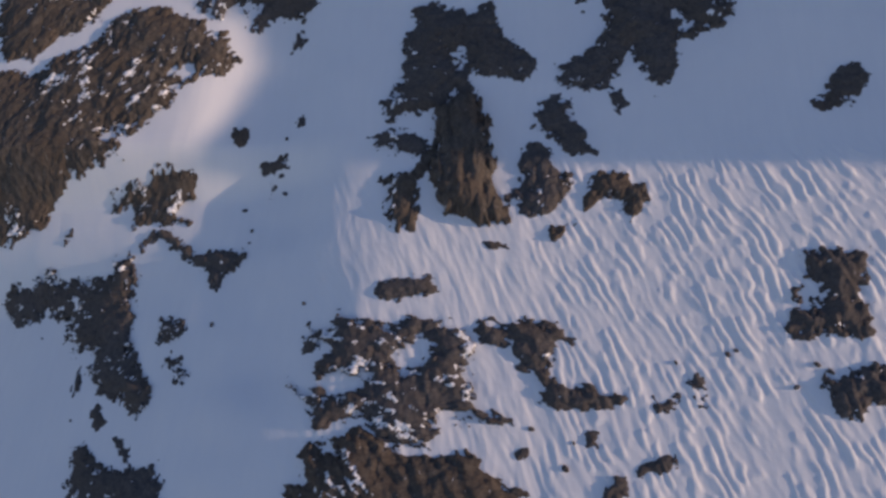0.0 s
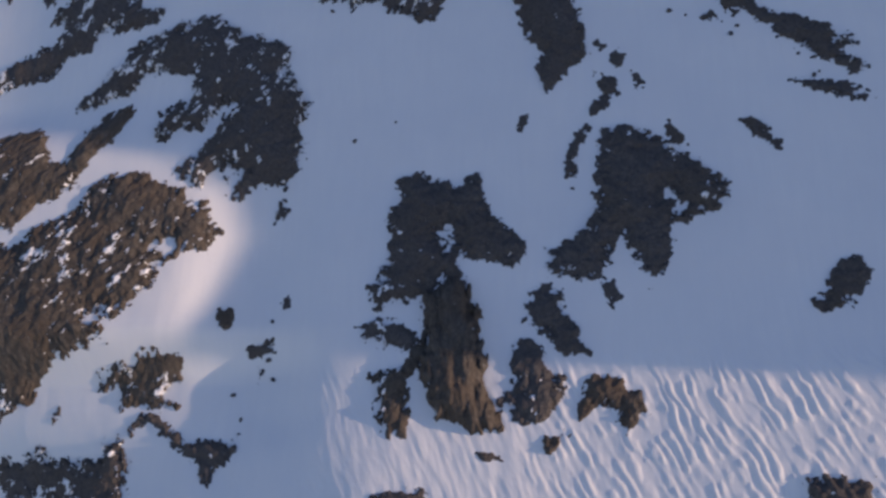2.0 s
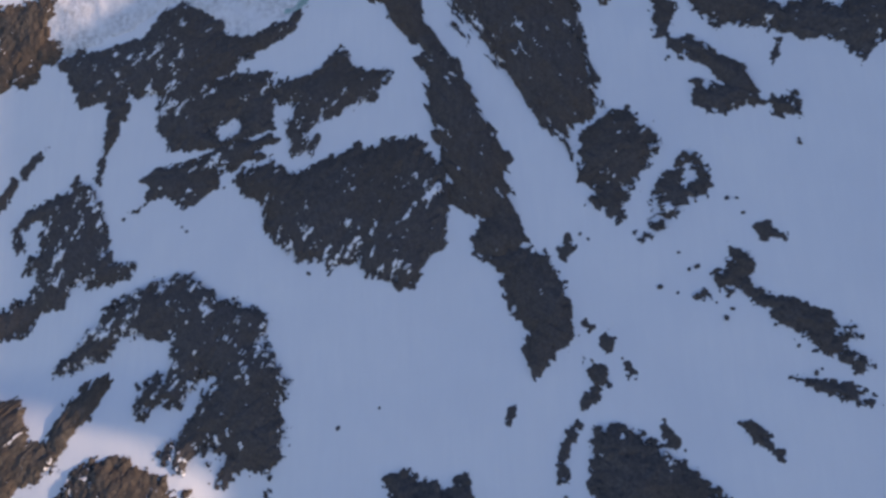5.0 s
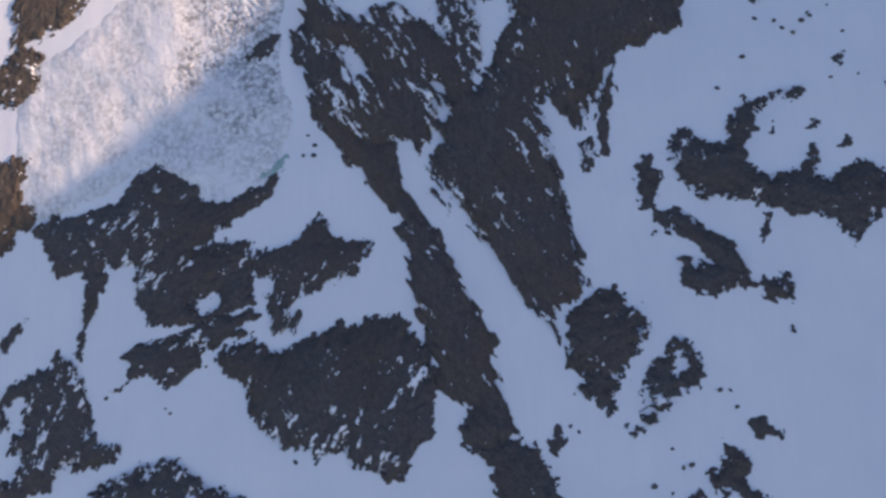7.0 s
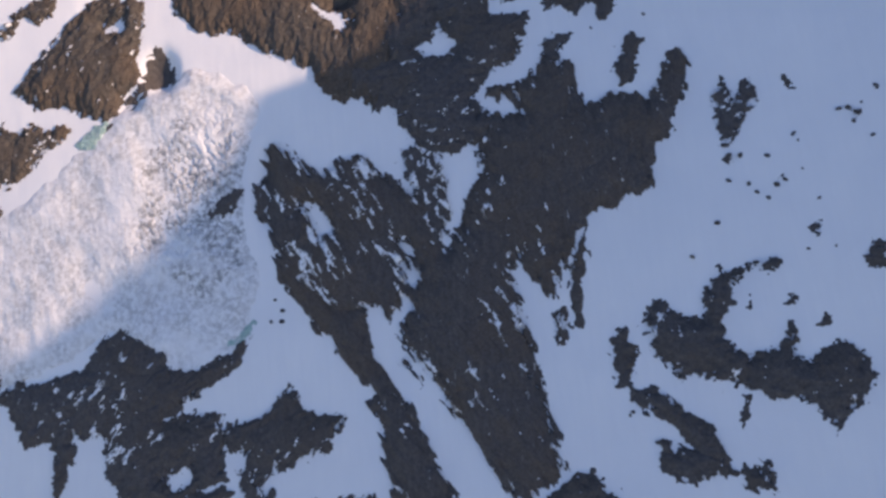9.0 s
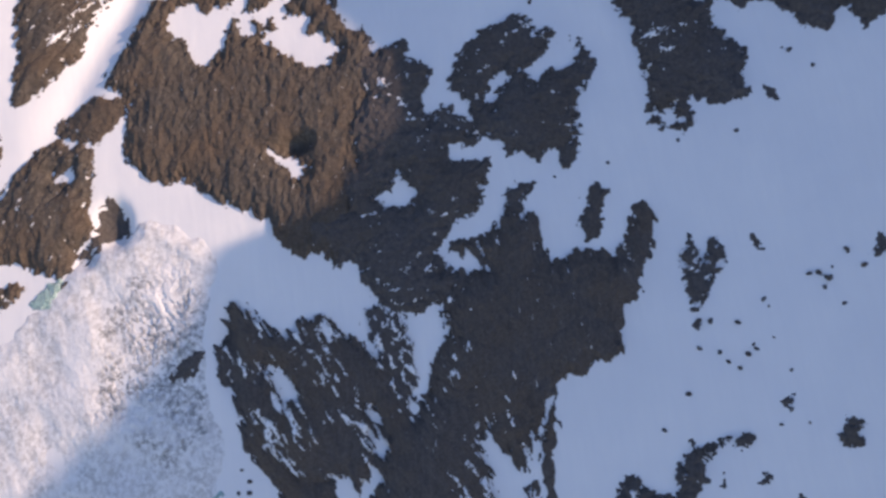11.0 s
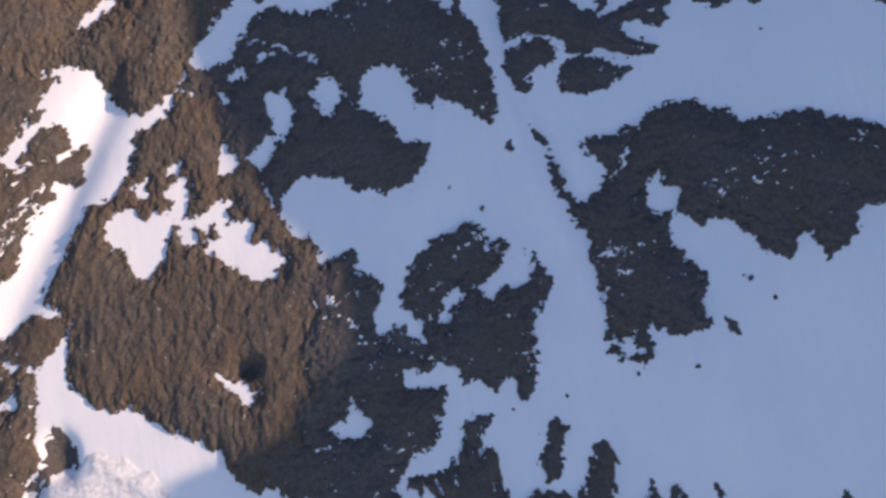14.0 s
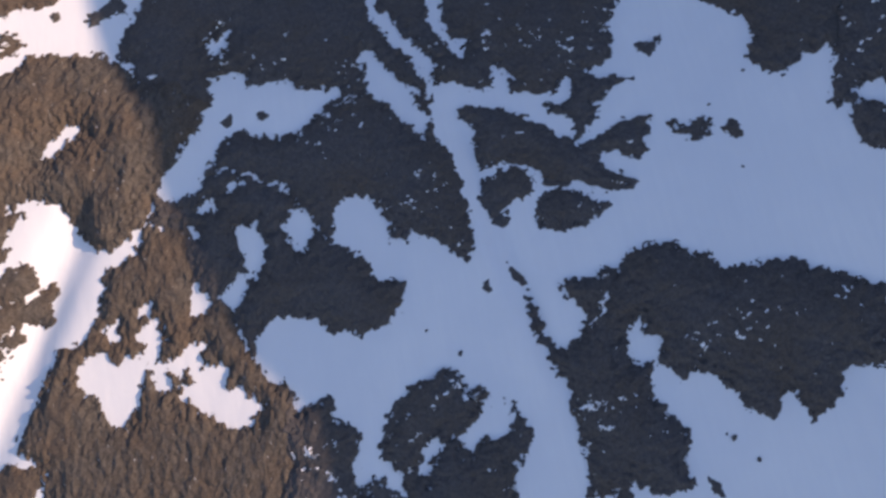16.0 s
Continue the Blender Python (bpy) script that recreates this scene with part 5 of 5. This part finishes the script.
# ---- broken glacier snow ----
def icefall(outline, rubble):
    """Tumbled blocks of broken snow where the slope steepens."""
    pts = np.array(outline)
    lo, hi = pts.min(0) - 4, pts.max(0) + 4
    u, v = np.meshgrid(np.arange(lo[0], hi[0], 0.4), np.arange(lo[1], hi[1], 0.4))
    d = inside_distance(u, v, outline) + 2.5 * fbm(u / 8, v / 8, 3, 900)
    p, q = u * 0.77 + v * 0.64, -u * 0.64 + v * 0.77
    blocks = 0.45 * fbm(p / 1.9, q / 3.0, 4, 910, 0.6) - 1.1 * smooth(fbm(p / 1.15, q / 2.0, 3, 915, 0.6), 0.0, 0.45)
    swell = fbm(p / 16, q / 24, 3, 920)
    rise = np.clip(d / 6, 0, 1)
    rough = smooth(u - 0.35 * (v - 280), -92, -62) * smooth(v, 250, 280) * smooth(-v, -334, -308) * smooth(-u, 37, 46)
    top = rise * (0.6 + (0.08 + 0.34 * rough) * blocks + 1.3 * swell + (0.05 + 0.07 * rough) * fbm(u / 1.1, v / 1.1, 3, 930)) + np.minimum(d * 0.2, 0.15)
    deep = top > -0.5
    keep = deep[:-1, :-1] | deep[1:, 1:]
    top = snow_height(u, v) + np.maximum(top, -0.8)
    whole = tagged(new("icefall"), "broken white glacier snow tumbling over a step", "icefall")
    churned = inside_distance(u, v, rubble) + 5 * fbm(u / 7, v / 7, 4, 940) > 0
    bend = v + 0.5 * u + 6 * fbm(u / 14, v / 14, 3, 945)
    lower = bend < np.quantile(bend[:-1, :-1][keep], 0.5)
    # block_field gets the darkest mottle, which paints in the icefall's shaded side.
    for name, cells, cover in (("snow_apron", lower & ~churned, broken_snow), ("upper_lip", ~lower & ~churned, broken_snow), ("block_field", churned, dirty_shade_snow)):
        sheet(name, u, v, top, keep & cells[:-1, :-1], cover, whole)
    return whole


icefall([(-145.8, 289.9), (-126.5, 299.9), (-112.3, 308.5), (-96.2, 319.1), (-80.3, 334.4), (-67.0, 337.9), (-58.2, 342.1), (-39.1, 332.3), (-33.9, 324.3), (-37.4, 308.8), (-41.4, 293.0), (-41.3, 279.3), (-36.9, 262.6), (-39.9, 243.6), (-49.7, 233.3), (-64.4, 232.0), (-81.2, 238.8), (-91.9, 247.9), (-114.8, 238.7), (-129.0, 234.3), (-148.3, 234.3)], [(-74, 318), (-45, 321), (-34, 312), (-40, 278), (-48, 258), (-60, 256), (-78, 276), (-80, 300)])


# ---- loose stones ----
def stone_mesh(seed):
    bm = bmesh.new()
    bmesh.ops.create_icosphere(bm, subdivisions=2, radius=1.0)
    for vert in bm.verts:
        k = 1 + 0.45 * noise.noise(vert.co * 1.3 + Vector((seed * 9.1, 0, 0))) + 0.15 * noise.noise(vert.co * 4 + Vector((0, seed * 5.3, 0)))
        vert.co = Vector((vert.co.x * 1.25, vert.co.y * 0.85, vert.co.z * 0.7)) * k
    me = bpy.data.meshes.new("stone")
    bm.to_mesh(me)
    bm.free()
    me.materials.append(ROCKS["dark"])
    return me


STONE_MESHES = [stone_mesh(k) for k in range(5)]
shuffle = random.Random(5)


def scatter(spots):
    """Single stones half sunk into the snow."""
    for u, v in spots:
        size = shuffle.uniform(0.35, 0.85)
        h = float(snow_height(np.array([u]), np.array([v]))[0])
        ob = new("stone", STONE_MESHES[shuffle.randrange(5)])
        ob.matrix_world = pose(*place(np.array(u), np.array(v), np.array(h + 0.1)), SLOPE, 0, shuffle.uniform(0, 360)) @ Matrix.Scale(size, 4)
        tagged(ob, "small dark stone sunk in the snow", "stone", "stones scattered on the snow")


scatter([(-50, 36.7), (-51.3, 25.6), (-54.1, 21.8), (-49.7, 19.9), (-63.3, 15.6), (-59.2, 8.1), (-36.2, -17.7), (-66.3, -22), (-103.7, 30.3), (-112.2, -49.6), (-135.6, -22.1), (38, -54.2), (36, -60.1), (28, -51.2), (73.6, -32.4), (75.5, -31.6), (61.9, -34.6), (87.7, -40.2), (92.6, -34.8), (-26.7, 93.4)])
scatter([(-13.5, 98.9), (-84.4, 162.4), (-82.5, 160.7), (-37.6, 142.5), (71.2, 130), (75.8, 127.9), (94.9, 154.8), (114, 171), (79.5, 134.6), (81.9, 135.2), (88.1, 119.8), (89.9, 122.2), (105.5, 110.9), (108.8, 103.4), (110.3, 104.4), (100.5, 117.1), (62.1, 104), (46.1, 71), (40.7, 72.7), (80.6, 203.4)])
scatter([(114, 169.8), (77.2, 139.8), (92.3, 155.1), (96.1, 150.1), (-30.9, 251.9), (-29, 244.3), (49.5, 147.8), (51.8, 146.1), (45.2, 145.7), (-28.5, 247.9), (-32.7, 244.6), (79.6, 202.6), (119.3, 269.2), (124.7, 267.3), (126.5, 264.2), (129.3, 261.9), (140.3, 281), (142.9, 259.3), (144.3, 244.2), (136.9, 244.6)])
scatter([(165.2, 291.3), (104.7, 247.2), (113.7, 256.5), (124, 276.8), (156.3, 285.9), (158.2, 283.9), (160.3, 286.8), (154, 286), (87.4, 399.1), (170.4, 350.9), (163.4, 359.4), (126.3, 335.7), (144.1, 334.7), (168.6, 285.8), (165.3, 290.3), (160.9, 275.8), (139.8, 280.5), (140.9, 278.4), (131.4, 275.2), (132.4, 265.5)])
scatter([(135, 266.7), (140.3, 269.2), (85.8, 331.5), (103.4, 332.8), (77.5, 408.8), (87.4, 398.5), (198.3, 471.2), (165.2, 358), (200.5, 475.9), (185, 462.6), (189.2, 438.7)])
